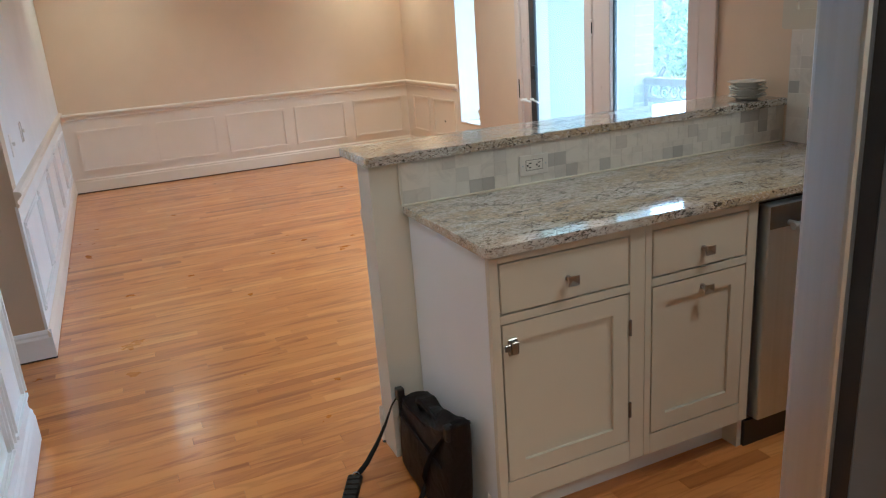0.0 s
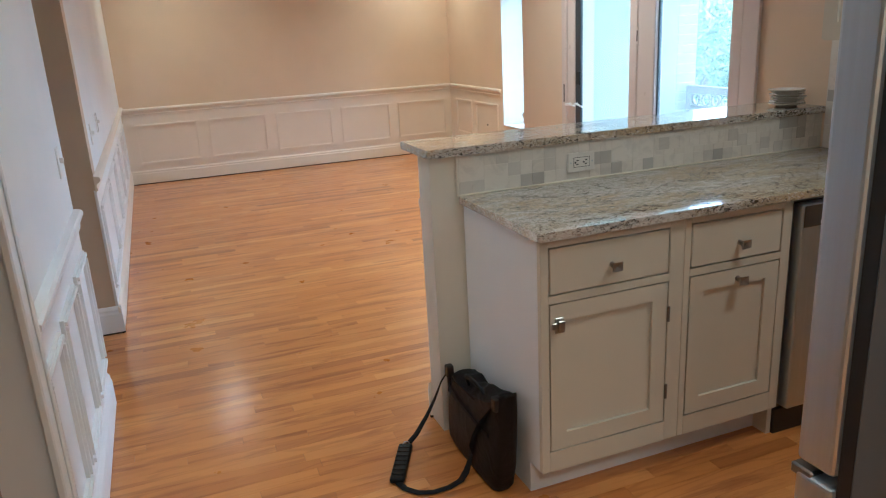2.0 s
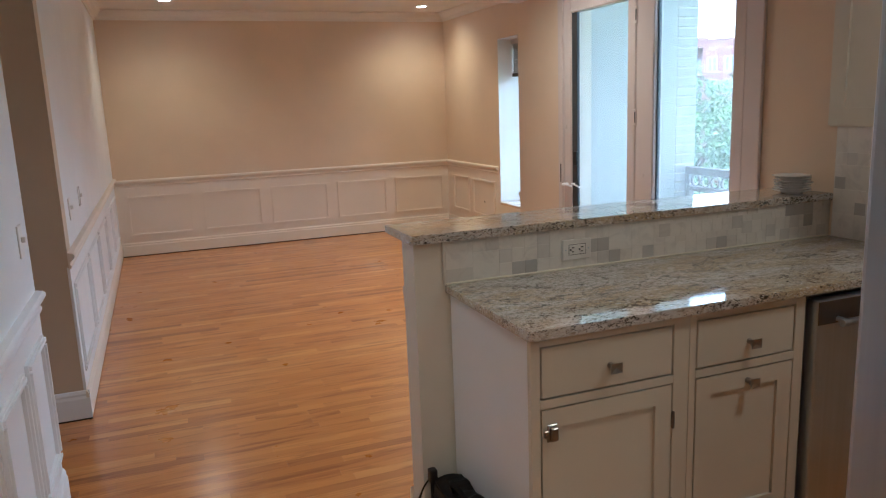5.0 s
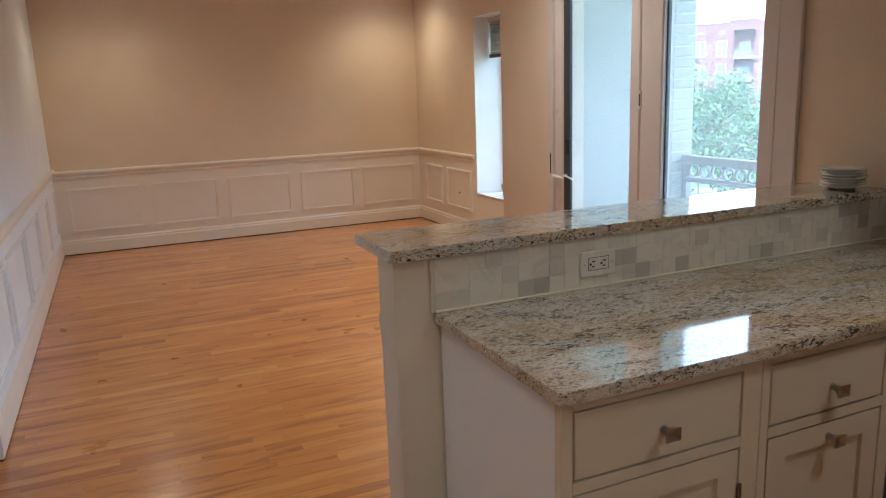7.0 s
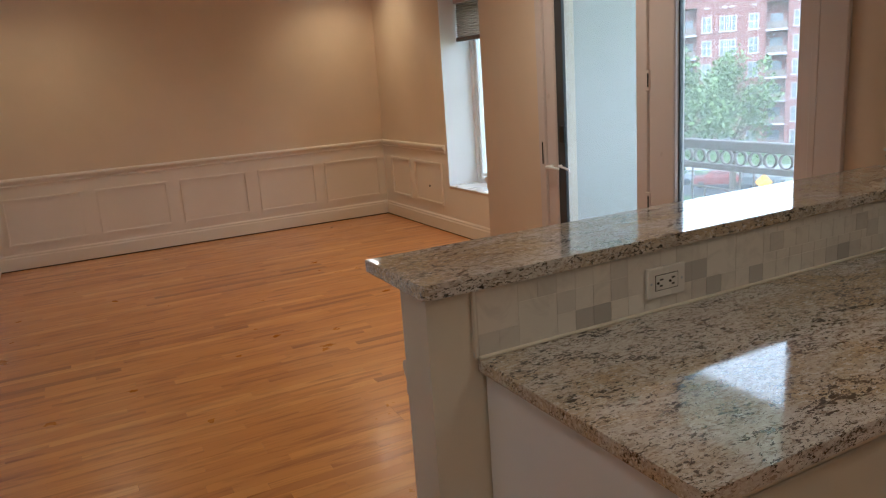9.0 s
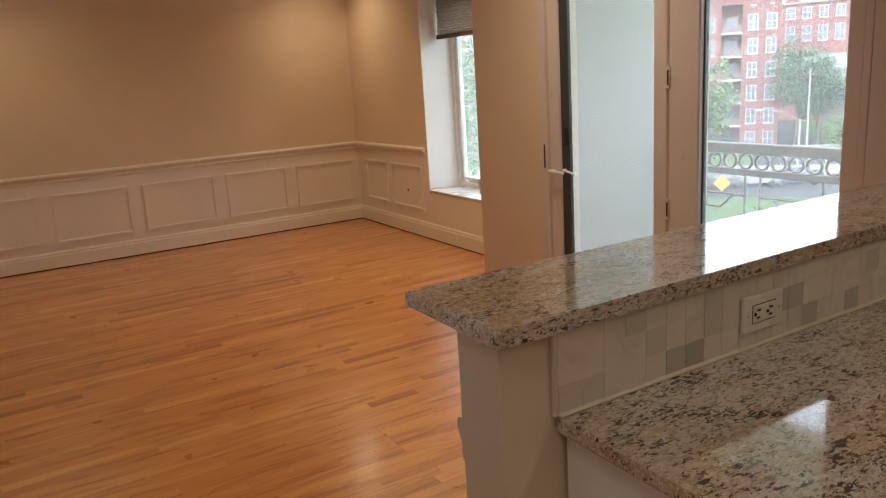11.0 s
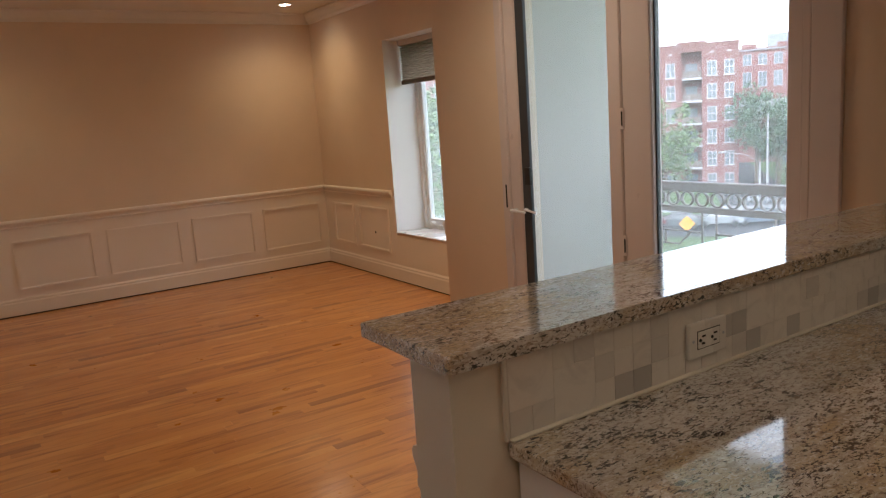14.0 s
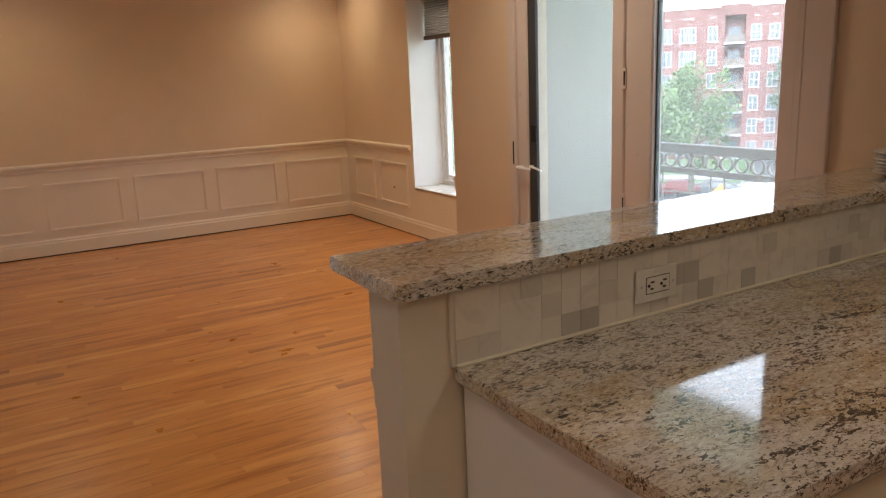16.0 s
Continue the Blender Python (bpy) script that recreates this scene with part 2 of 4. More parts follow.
def cloth(name, c, scale, rough=0.75, crease=0.0):
    k = N(name, rough)
    k.p.inputs["Specular IOR Level"].default_value = 0.3
    w = k.noise(scale, 3)
    k.color(k.ramp(w, (0.3, tuple(v * 0.7 for v in c)), (0.7, c)))
    h = k.math("ADD", k.math("MULTIPLY", w, 0.12), k.math("MULTIPLY", k.noise(11, 3, 0.5, None, 1.2), crease))
    k.bump(h, 0.5, 0.012 if crease else 0.004)
    return k.mat


NYLON = cloth("black_nylon", (0.0035, 0.0038, 0.0055), 260, 0.5, 1.0)
WEB = cloth("black_webbing", (0.010, 0.010, 0.012), 420)
SHADE_CLOTH = cloth("pleated_shade_cloth", (0.72, 0.64, 0.56), 120)


def glass():
    k = N("hazed_window_glass", 0.02)
    t = k.t
    tr = t.nodes.new("ShaderNodeBsdfTransparent")
    tr.inputs[0].default_value = (0.95, 0.97, 0.98, 1)
    gl = t.nodes.new("ShaderNodeBsdfGlossy")
    gl.inputs["Roughness"].default_value = 0.02
    lw = t.nodes.new("ShaderNodeLayerWeight")
    lw.inputs[0].default_value = 0.5
    gloss = k.math("ADD", k.math("MULTIPLY", k.math("POWER", lw.outputs["Facing"], 5.0), 0.7), 0.025)
    mx = t.nodes.new("ShaderNodeMixShader")
    t.links.new(gloss, mx.inputs[0])
    t.links.new(tr.outputs[0], mx.inputs[1])
    t.links.new(gl.outputs[0], mx.inputs[2])
    # translucent share lays a pale glare haze over the view outside
    haze = t.nodes.new("ShaderNodeBsdfTranslucent")
    haze.inputs[0].default_value = (0.88, 0.93, 0.96, 1)
    haze_mix = t.nodes.new("ShaderNodeMixShader")
    haze_mix.inputs[0].default_value = 0.13
    t.links.new(mx.outputs[0], haze_mix.inputs[1])
    t.links.new(haze.outputs[0], haze_mix.inputs[2])
    t.links.new(haze_mix.outputs[0], t.nodes["Material Output"].inputs[0])
    return k.mat


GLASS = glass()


def lamp_mat():
    k = N("lamp_glow", 0.5)
    k.p.inputs["Emission Color"].default_value = (1, 0.85, 0.66, 1)
    k.p.inputs["Emission Strength"].default_value = 10
    return k.mat


LAMP = lamp_mat()


def brick(name, c, scale=1.0):
    k = N(name, 0.85)
    a, b = k.noise(0.35, 4), k.noise(14 * scale, 4)
    lo = tuple(v * 0.78 for v in c)
    k.color(k.mix(k.ramp(b, (0.35, 0.5), (0.6, 0.0)), k.ramp(a, (0.3, lo), (0.7, c)), tuple(v * 0.7 for v in c)))
    k.bump(b, 0.3, 0.01)
    return k.mat


BRICK_PALE = brick("pale_brick", (0.60, 0.56, 0.50))
BRICK_RED = brick("red_brick", (0.19, 0.085, 0.075), 0.3)
BRICK_RED2 = brick("red_brick_school", (0.21, 0.09, 0.08), 0.3)
BRICK_TAN = brick("brown_brick", (0.16, 0.125, 0.11), 0.3)
CONCRETE = paint("concrete", (0.26, 0.26, 0.265), 0.85, 0.08, 0.3)
ROOFING = paint("grey_roofing", (0.23, 0.25, 0.27), 0.8, 0.08, 0.2)
PANE_FAR = paint("far_window_pane", (0.10, 0.115, 0.13), 0.12, 0.05, 0.0)
TRIM_FAR = paint("far_white_trim", (0.36, 0.36, 0.37), 0.6)
ASPHALT = paint("asphalt", (0.055, 0.055, 0.058), 0.9, 0.12, 0.4)
LAWN = paint("lawn", (0.07, 0.12, 0.035), 0.9, 0.25, 0.5)
BARK = paint("bark", (0.10, 0.075, 0.055), 0.9, 0.15, 0.6)
YELLOW = paint("sign_orange", (0.75, 0.30, 0.03), 0.5)


def leaf_mat(name, c):
    k = N(name, 0.65)
    rnd = k.node("NewGeometry").outputs["Random Per Island"]
    k.color(k.ramp(rnd, (0.0, tuple(v * 0.55 for v in c)), (0.6, c), (1.0, tuple(min(1, v * 1.5) for v in c))))
    return k.mat


LEAF = leaf_mat("leaf_light", (0.12, 0.175, 0.065))
LEAF_DARK = leaf_mat("leaf_dark", (0.075, 0.12, 0.068))

# ---- the large structure ----
XW, XE, XD, YN, H = -0.497, 3.36, 2.50, 8.61, 2.59   # west wall, east wall, balcony wall, north wall, ceiling
XS = -0.517                                           # kitchen stub wall
solid("wall_north", B(-0.9, 4.1, YN, YN + 0.2, -0.05, H), WALL, "cream painted end wall above white wainscot", "wall")
solid("wall_west", B(XW - 0.14, XW, 4.1, YN, -0.05, H), COOL_DAYLIT, "long painted wall above white wainscot, paled for daylight", "wall")
solid("wall_hall_far", B(-2.0, XW, 3.96, 4.1, -0.05, H), TAN, "wall end beside the hall opening, coloured tan for its shade", "wall")
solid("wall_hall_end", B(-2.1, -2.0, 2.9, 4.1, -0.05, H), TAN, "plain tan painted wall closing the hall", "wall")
solid("wall_stub", B(-2.0, XS, 2.93, 3.05, -0.05, H), COOL_DAYLIT, "painted wall end at the hall, paled for daylight", "wall")
solid("wall_kitchen_west", B(XS - 0.12, XS, 1.71, 2.93, -0.05, H), COOL_DAYLIT, "painted kitchen wall above white wainscot, paled for daylight", "wall")
bm = bmesh.new()
box(bm, XS - 0.12, XS, 0.78, 1.71, 2.08, H)
box(bm, XS - 0.12, XS, -1.7, 0.78, -0.05, H)
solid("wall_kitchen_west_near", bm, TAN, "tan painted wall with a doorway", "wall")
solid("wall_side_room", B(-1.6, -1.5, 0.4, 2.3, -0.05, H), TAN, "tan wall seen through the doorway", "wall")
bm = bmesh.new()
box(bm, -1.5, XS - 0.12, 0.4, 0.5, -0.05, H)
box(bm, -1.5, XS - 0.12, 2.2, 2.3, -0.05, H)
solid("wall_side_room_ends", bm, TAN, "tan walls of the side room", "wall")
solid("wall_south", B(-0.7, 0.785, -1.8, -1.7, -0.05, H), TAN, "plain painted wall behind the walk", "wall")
bm = bmesh.new()
box(bm, 0.785, 0.87, -1.8, -0.12, -0.05, H)
box(bm, 0.87, XD, -0.12 - 0.1, -0.12, -0.05, H)
box(bm, 0.785, 0.87, -0.12, 0.47, -0.05, H)
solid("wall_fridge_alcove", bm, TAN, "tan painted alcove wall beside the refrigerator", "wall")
# balcony wall with the glazed door's opening
DY0, DY1, DZ = 2.70, 4.37, 2.17
bm = bmesh.new()
box(bm, XD, XD + 0.24, -0.22, DY0, -0.05, H)
box(bm, XD, XD + 0.24, DY1, 4.68, -0.05, H)
box(bm, XD, XD + 0.24, DY0, DY1, DZ, H)
box(bm, XD, XD + 0.24, DY0, DY1, -0.25, -0.005)
solid("wall_balcony", bm, WALL, "cream painted wall round the balcony door", "wall")
solid("wall_pier", B(XD, 3.757, 4.68, 4.97, -0.05, H), WALL, "cream painted wall corner between balcony and living room", "wall")
# east wall with the window's opening
WY0, WY1, WZ0, WZ1 = 6.05, 7.10, 0.45, 2.15
bm = bmesh.new()
box(bm, XE, XE + 0.42, 4.97, WY0, -0.05, H)
box(bm, XE, XE + 0.42, WY1, YN, -0.05, H)
box(bm, XE, XE + 0.42, WY0, WY1, WZ1, H)
box(bm, XE, XE + 0.42, WY0, WY1, -0.05, WZ0)
solid("wall_east", bm, WALL, "cream painted wall with a deep window opening", "wall")
solid("ceiling", B(-2.2, 4.0, -1.9, 8.9, H, H + 0.15), CEIL, "white painted flat ceiling", "ceiling")
solid("beam", B(XW, XD, 4.68, 4.95, 2.20, H - 0.002), CEIL, "white painted dropped beam across the room", "beam")

# mouldings
BASE = [(0, 0), (0.016, 0), (0.016, 0.105), (0.011, 0.118), (0.012, 0.128), (0.005, 0.142), (0, 0.145)]
RAIL = [(0, 0), (0.012, 0.003), (0.014, 0.015), (0.008, 0.021), (0.010, 0.034), (0.024, 0.048), (0.032, 0.056), (0.032, 0.068), (0.024, 0.076), (0, 0.08)]
CROWN = [(0, 0), (0.012, 0.0), (0.022, 0.02), (0.045, 0.035), (0.07, 0.075), (0.085, 0.085), (0.085, 0.10), (0, 0.10)]
CASE = [(0, 0), (0.02, 0), (0.02, 0.09), (0, 0.09)]
RZ = 0.757


def run(name, profile, z, a, b, out, mat, label):
    bm = bmesh.new()
    if name == "baseboard":
        z = 0.010
        # dark strip added to draw the shadow line below the baseboard
        sweep(bm, [(0, 0), (0.010, 0), (0.010, 0.0095), (0, 0.0095)], (*a, 0), (*b, 0), out)
        solid("floor_gap", bm, DARK, "dark strip drawn for the shadow line under the baseboard", "trim")
        bm = bmesh.new()
    sweep(bm, profile, (*a, z), (*b, z), out)
    return solid(name, bm, mat, label, "moulding")


runs = [
    ((XW, YN), (XE, YN), (0, -1, 0)),
    ((XE, 7.14), (XE, YN), (-1, 0, 0)),
    ((XW, 3.945), (XW, YN), (1, 0, 0)),
]
for a, b, out in runs:
    run("baseboard", BASE, 0.0, a, b, out, WAINSCOT, "white painted stepped baseboard")
    run("chair_rail", RAIL, RZ + (0.025 if out[0] > 0 else 0.0), a, b, out, WAINSCOT, "white painted chair rail moulding")
run("baseboard", BASE, 0.0, (XE, 4.97), (XE, 7.14), (-1, 0, 0), WAINSCOT, "white painted stepped baseboard")
run("baseboard", BASE, 0.0, (-1.9, 3.96), (XW + 0.016, 3.96), (0, -1, 0), WHITE, "white painted stepped baseboard")
run("baseboard", BASE, 0.0, (XS, 1.712), (XS, 3.066), (1, 0, 0), WHITE, "white painted stepped baseboard")
run("chair_rail", RAIL, 0.797, (XS, 1.712), (XS, 3.06), (1, 0, 0), WHITE, "white painted chair rail moulding")
run("chair_rail", RAIL, RZ, (XD + 0.001, 4.97), (XE, 4.97), (0, 1, 0), WAINSCOT, "white painted chair rail moulding")
for a, b, out in [((XW, YN), (XE, YN), (0, -1, 0)), ((XW, 4.95), (XW, YN), (1, 0, 0)), ((XE, 4.97), (XE, YN), (-1, 0, 0))]:
    run("crown_moulding", CROWN, H - 0.10, a, b, out, CEIL, "white painted crown moulding")


def wainscot(name, fixed, axis, sign, spans, z0, z1, mat):
    """Picture-frame panels: a thin painted skin with a raised frame a panel."""
    for a, b in spans:
        bm = bmesh.new()
        w, d = 0.026, 0.021 if name == "kitchen" else 0.014
        for p, q, r, s in ((a, b, z1 - w, z1), (a, b, z0, z0 + w), (a, a + w, z0 + w, z1 - w), (b - w, b, z0 + w, z1 - w)):
            for k, dd in ((0.0, d * 0.6), (0.006, d)):
                f0, f1 = sorted((fixed, fixed + sign * dd))
                if axis == "y":
                    box(bm, p + k, q - k, f0, f1, r + k, s - k)
                else:
                    box(bm, f0, f1, p + k, q - k, r + k, s - k)
        solid("wainscot_panel", bm, mat, "white painted picture-frame wall moulding", "moulding")


def skin(x0, x1, y0, y1, mat, z0=0.0, z1=RZ + 0.03):
    solid("wainscot", B(x0, x1, y0, y1, z0, z1), mat, "white painted lower wall below the chair rail", "wainscot")


skin(XW + 0.003, XE - 0.003, YN - 0.003, YN + 0.01, WAINSCOT)
skin(XE - 0.003, XE + 0.01, WY1 + 0.01, YN - 0.003, WAINSCOT)
skin(XE - 0.003, XE + 0.01, 4.975, WY1 + 0.01, WAINSCOT, z1=0.43)
skin(XW - 0.01, XW + 0.003, 3.958, YN - 0.003, WHITE)
skin(XS - 0.01, XS + 0.003, 1.71, 3.052, WHITE, z1=0.82)
wainscot("north", YN - 0.003, "y", -1, [(-0.385, 0.285), (0.40, 1.045), (1.155, 1.82), (1.93, 2.545), (2.65, 3.285)], 0.22, 0.655, WAINSCOT)
wainscot("east", XE - 0.003, "x", -1, [(7.93, 8.40), (7.22, 7.82)], 0.25, 0.665, WAINSCOT)
wainscot("west", XW + 0.003, "x", 1, [(4.02, 4.80), (4.91, 5.70), (5.81, 6.60), (6.71, 7.50), (7.61, 8.44)], 0.235, 0.695, WHITE)
wainscot("kitchen", XS + 0.003, "x", 1, [(1.73, 2.06), (2.15, 2.53), (2.615, 2.985)], 0.235, 0.722, WHITE)

# doorway casing by the kitchen wall
bm = bmesh.new()
box(bm, XS, XS + 0.02, 1.63, 1.71, 0, 2.15, bevel=0.004)
box(bm, XS + 0.02, XS + 0.028, 1.69, 1.71, 0, 2.15, bevel=0.003)
box(bm, XS - 0.125, XS, 1.68, 1.708, 0, 2.08)
box(bm, XS, XS + 0.02, 0.70, 0.78, 0, 2.15, bevel=0.004)
box(bm, XS, XS + 0.02, 0.78, 1.63, 2.08, 2.15, bevel=0.004)
solid("door_casing", bm, WHITE, "white painted casing round the side doorway", "casing")
solid("alcove_trim", B(0.762, 0.785, 0.445, 0.472, 0, H, bevel=0.004), WHITE, "white painted corner trim beside the refrigerator", "trim")

# knee wall under the bar top
KX, KY0, KY1 = 0.697, 2.222, 2.338
solid("knee_wall", B(KX, XD, KY0, KY1, 0, 1.061), KNEE, "white painted half wall behind the counter", "half wall")
run("baseboard", BASE, 0.0, (KX - 0.01, KY1), (XD, KY1), (0, 1, 0), WAINSCOT, "white painted stepped baseboard")
run("chair_rail", [(a * 0.55, b) for a, b in RAIL], 0.82, (KX, KY1), (XD, KY1), (0, 1, 0), WAINSCOT, "white painted chair rail moulding")


def recessed(x, y, z, energy, color, soft):
    t = thing("recessed_light", (x, y, z), "round white recessed ceiling light, switched on; some are added unseen fill", "ceiling light", "recessed ceiling lights")
    bm = bmesh.new()
    n = 24
    rings = []
    for r, dz in ((0.072, 0.001), (0.072, -0.006), (0.055, -0.008), (0.05, 0.001)):
        rings.append([bm.verts.new((x + r * math.cos(2 * math.pi * i / n), y + r * math.sin(2 * math.pi * i / n), z + dz)) for i in range(n)])
    for a, b in zip(rings, rings[1:] + rings[:1]):
        for i in range(n):
            bm.faces.new((a[i], a[(i + 1) % n], b[(i + 1) % n], b[i]))
    part("trim_ring", bm, VINYL, t)
    bm = bmesh.new()
    cyl(bm, (x, y, z - 0.006), (x, y, z - 0.001), 0.05, 0.05, 20)
    part("lens", bm, LAMP, t, "glowing warm lens")
    d = bpy.data.lights.new("recessed_lamp", "SPOT")
    d.energy, d.color, d.spot_size, d.spot_blend, d.shadow_soft_size = energy, color, radians(148), 1.0, soft
    l = new("recessed_lamp", d)
    l.location = (x, y, z - 0.03)


# the third is unseen, added to brighten the east floor and wall
for x, y, k in [(0.19, 7.8, 0.85), (2.88, 8.02, 1.1), (2.5, 6.0, 2.9)]:
    recessed(x, y, H, CAN_W * k, CAN_COLOR, 0.09)
# four unseen fill lights, placed to brighten cabinets, counter, floor and pier
for x, y, k in [(0.1, 1.8, 0.6), (1.9, 3.9, 3.0), (0.05, -0.7, 3.3), (1.8, 0.85, 1.3)]:
    recessed(x, y, H, KITCHEN_FILL_W * k, KITCHEN_FILL_COLOR, 0.22)

# ---- kitchen peninsula ----
def slab(name, x0, x1, y0, y1, z0, z1, label, round_corner):
    bm = bmesh.new()
    r, n = round_corner, 6
    pts = []
    for cx, cy, a0 in ((x0 + r, y0 + r, 180), (x1, y0, 270), (x1, y1, 0), (x0, y1, 90)):
        if cx == x0 + r:
            pts += [(cx + r * math.cos(radians(a0 + 90 * i / n)), cy + r * math.sin(radians(a0 + 90 * i / n))) for i in range(n + 1)]
        else:
            pts.append((cx, cy))
    lo = [bm.verts.new((x, y, z0)) for x, y in pts]
    hi = [bm.verts.new((x, y, z1)) for x, y in pts]
    bm.faces.new(lo[::-1])
    top = bm.faces.new(hi)
    for i in range(len(pts)):
        j = (i + 1) % len(pts)
        bm.faces.new((lo[i], lo[j], hi[j], hi[i]))
    es = [e for e in bm.edges if abs(e.verts[0].co.z - e.verts[1].co.z) < 1e-6 and e.calc_length() > 1e-5]
    bmesh.ops.bevel(bm, geom=es, offset=0.004, segments=2, affect="EDGES", profile=0.5)
    return solid(name, bm, GRANITE, label, "countertop", kind="", smooth=False)


slab("bar_top", 0.684, XD - 0.002, 2.203, 2.487, 1.062, 1.092, "speckled beige and black polished granite bar top on the half wall", 0.008)
slab("countertop", 0.80, XD - 0.002, 1.628, 2.214, 0.8885, 0.9165, "speckled beige and black polished granite countertop on white cabinets", 0.012)

FY = 1.650      # cabinet face
cab = thing("base_cabinet", (1.29, 1.93, 0), "off-white painted base cabinet with two drawers and two shaker doors", "cabinet")
bm = bmesh.new()
outline = [(FY + 0.02, 0.888), (2.21, 0.888), (2.21, 0.0), (FY + 0.085, 0.0), (FY + 0.085, 0.112), (FY + 0.02, 0.112)]
two = [[bm.verts.new((x, y, z)) for y, z in outline] for x in (0.815, 0.835)]
bm.faces.new(two[0])
bm.faces.new(two[1][::-1])
for i in range(6):
    bm.faces.new((two[0][i], two[0][(i + 1) % 6], two[1][(i + 1) % 6], two[1][i]))
part("side_panel", bm, CABSIDE_LIT, cab, "painted end panel, whitened for the light on its side")
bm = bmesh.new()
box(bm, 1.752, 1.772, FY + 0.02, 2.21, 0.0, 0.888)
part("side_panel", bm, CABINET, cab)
part("back_panel", B(0.835, 1.752, 2.19, 2.21, 0.1, 0.888), CABINET, cab)
part("bottom_panel", B(0.835, 1.752, FY + 0.02, 2.19, 0.11, 0.13), CABINET, cab)
part("toe_kick", B(0.835, 1.752, FY + 0.085, FY + 0.10, 0.0, 0.11), CABSIDE_LIT, cab, "white painted toe board")
DR = [(0.848, 1.272), (1.362, 1.728)]
ZD0, ZD1, ZR0, ZR1 = 0.190, 0.682, 0.716, 0.858
bm = bmesh.new()
g = 0.005
for a, b in ((0.815, DR[0][0] - g), (DR[0][1] + g, 1.3315), (1.3325, DR[1][0] - g), (DR[1][1] + g, 1.772)):
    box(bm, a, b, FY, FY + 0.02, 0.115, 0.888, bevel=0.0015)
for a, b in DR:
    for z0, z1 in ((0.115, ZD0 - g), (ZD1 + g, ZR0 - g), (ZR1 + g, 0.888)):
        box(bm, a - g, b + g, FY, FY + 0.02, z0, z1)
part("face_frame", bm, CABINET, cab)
# near-black sheet added behind the fronts, so the gaps look shaded
part("inner_shadow_board", B(0.836, 1.751, FY + 0.075, FY + 0.081, 0.131, 0.883), DARK, cab, "dark board added to put shade into the gaps")


def knob(parent, x, z):
    bm = bmesh.new()
    cyl(bm, (x, FY + 0.001, z), (x, FY - 0.003, z), 0.009, 0.009, 14)
    loops = []
    for d, w, h in ((0.002, 0.0055, 0.005), (0.010, 0.006, 0.0055), (0.020, 0.010, 0.009), (0.030, 0.018, 0.014), (0.033, 0.018, 0.014)):
        loops.append([bm.verts.new((x + sx * w, FY - d, z + sz * h)) for sx, sz in ((-1, -1), (1, -1), (1, 1), (-1, 1))])
    tip = bm.verts.new((x, FY - 0.027, z))
    bm.faces.new(loops[0])
    for a, b in zip(loops, loops[1:]):
        for i in range(4):
            bm.faces.new((a[i], a[(i + 1) % 4], b[(i + 1) % 4], b[i]))
    for i in range(4):
        bm.faces.new((loops[-1][i], loops[-1][(i + 1) % 4], tip))
    part("knob", bm, PEWTER, parent, "square pewter knob")


def shaker(x0, x1, z0, z1):
    """A door frame, with its sunk panel as a part of its own."""
    w = 0.055
    bm = bmesh.new()
    ring(bm, (x0, x1, z0, z1), (x0 + w, x1 - w, z0 + w, z1 - w), FY + 0.0005, FY + 0.02)
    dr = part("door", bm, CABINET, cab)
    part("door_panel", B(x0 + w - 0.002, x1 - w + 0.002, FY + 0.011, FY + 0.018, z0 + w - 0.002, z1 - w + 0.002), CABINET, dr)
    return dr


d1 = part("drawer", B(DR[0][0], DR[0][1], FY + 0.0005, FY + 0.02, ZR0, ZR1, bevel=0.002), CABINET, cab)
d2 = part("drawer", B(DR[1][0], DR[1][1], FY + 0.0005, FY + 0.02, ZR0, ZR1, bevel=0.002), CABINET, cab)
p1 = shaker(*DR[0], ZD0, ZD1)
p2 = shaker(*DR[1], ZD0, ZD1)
knob(d1, 1.062, 0.778)
knob(d2, 1.553, 0.772)
knob(p2, 1.553, 0.648)
bm = bmesh.new()
box(bm, 0.862, 0.892, FY - 0.005, FY + 0.001, 0.590, 0.640, bevel=0.002)
box(bm, 0.868, 0.890, FY - 0.018, FY - 0.005, 0.596, 0.634, bevel=0.003)
box(bm, 0.850, 0.866, FY - 0.010, FY - 0.002, 0.606, 0.626, bevel=0.002)
part("latch", bm, PEWTER, p1, "pewter cupboard latch")
for z in (0.30, 0.575):
    bm = bmesh.new()
    cyl(bm, (DR[0][1] + 0.004, FY - 0.004, z - 0.025), (DR[0][1] + 0.004, FY - 0.004, z + 0.025), 0.005, n=10)
    part("hinge", bm, STEEL_DARK, p1, "dark barrel hinge")

dw = thing("dishwasher", (2.07, 1.93, 0), "stainless steel dishwasher with a bar handle under the counter", "dishwasher")
part("body", B(1.776, 2.374, FY + 0.02, 2.20, 0.10, 0.882), STEEL_DARK, dw)
part("door", B(1.790, 2.366, FY - 0.030, FY + 0.018, 0.115, 0.868, bevel=0.006, seg=2), STEEL, dw)
part("top_band", B(1.790, 2.366, FY - 0.034, FY - 0.0305, 0.792, 0.866, bevel=0.001), STEEL_DARK, dw, "dark steel control band")
bm = bmesh.new()
cyl(bm, (1.84, FY - 0.075, 0.805), (2.32, FY - 0.075, 0.805), 0.012, n=14)
for x in (1.87, 2.29):
    cyl(bm, (x, FY - 0.03, 0.805), (x, FY - 0.075, 0.805), 0.009, n=10)
part("handle", bm, STEEL, dw)
part("toe_kick", B(1.776, 2.374, FY + 0.01, FY + 0.03, 0.0, 0.098), BLACK, dw, "black toe plate")
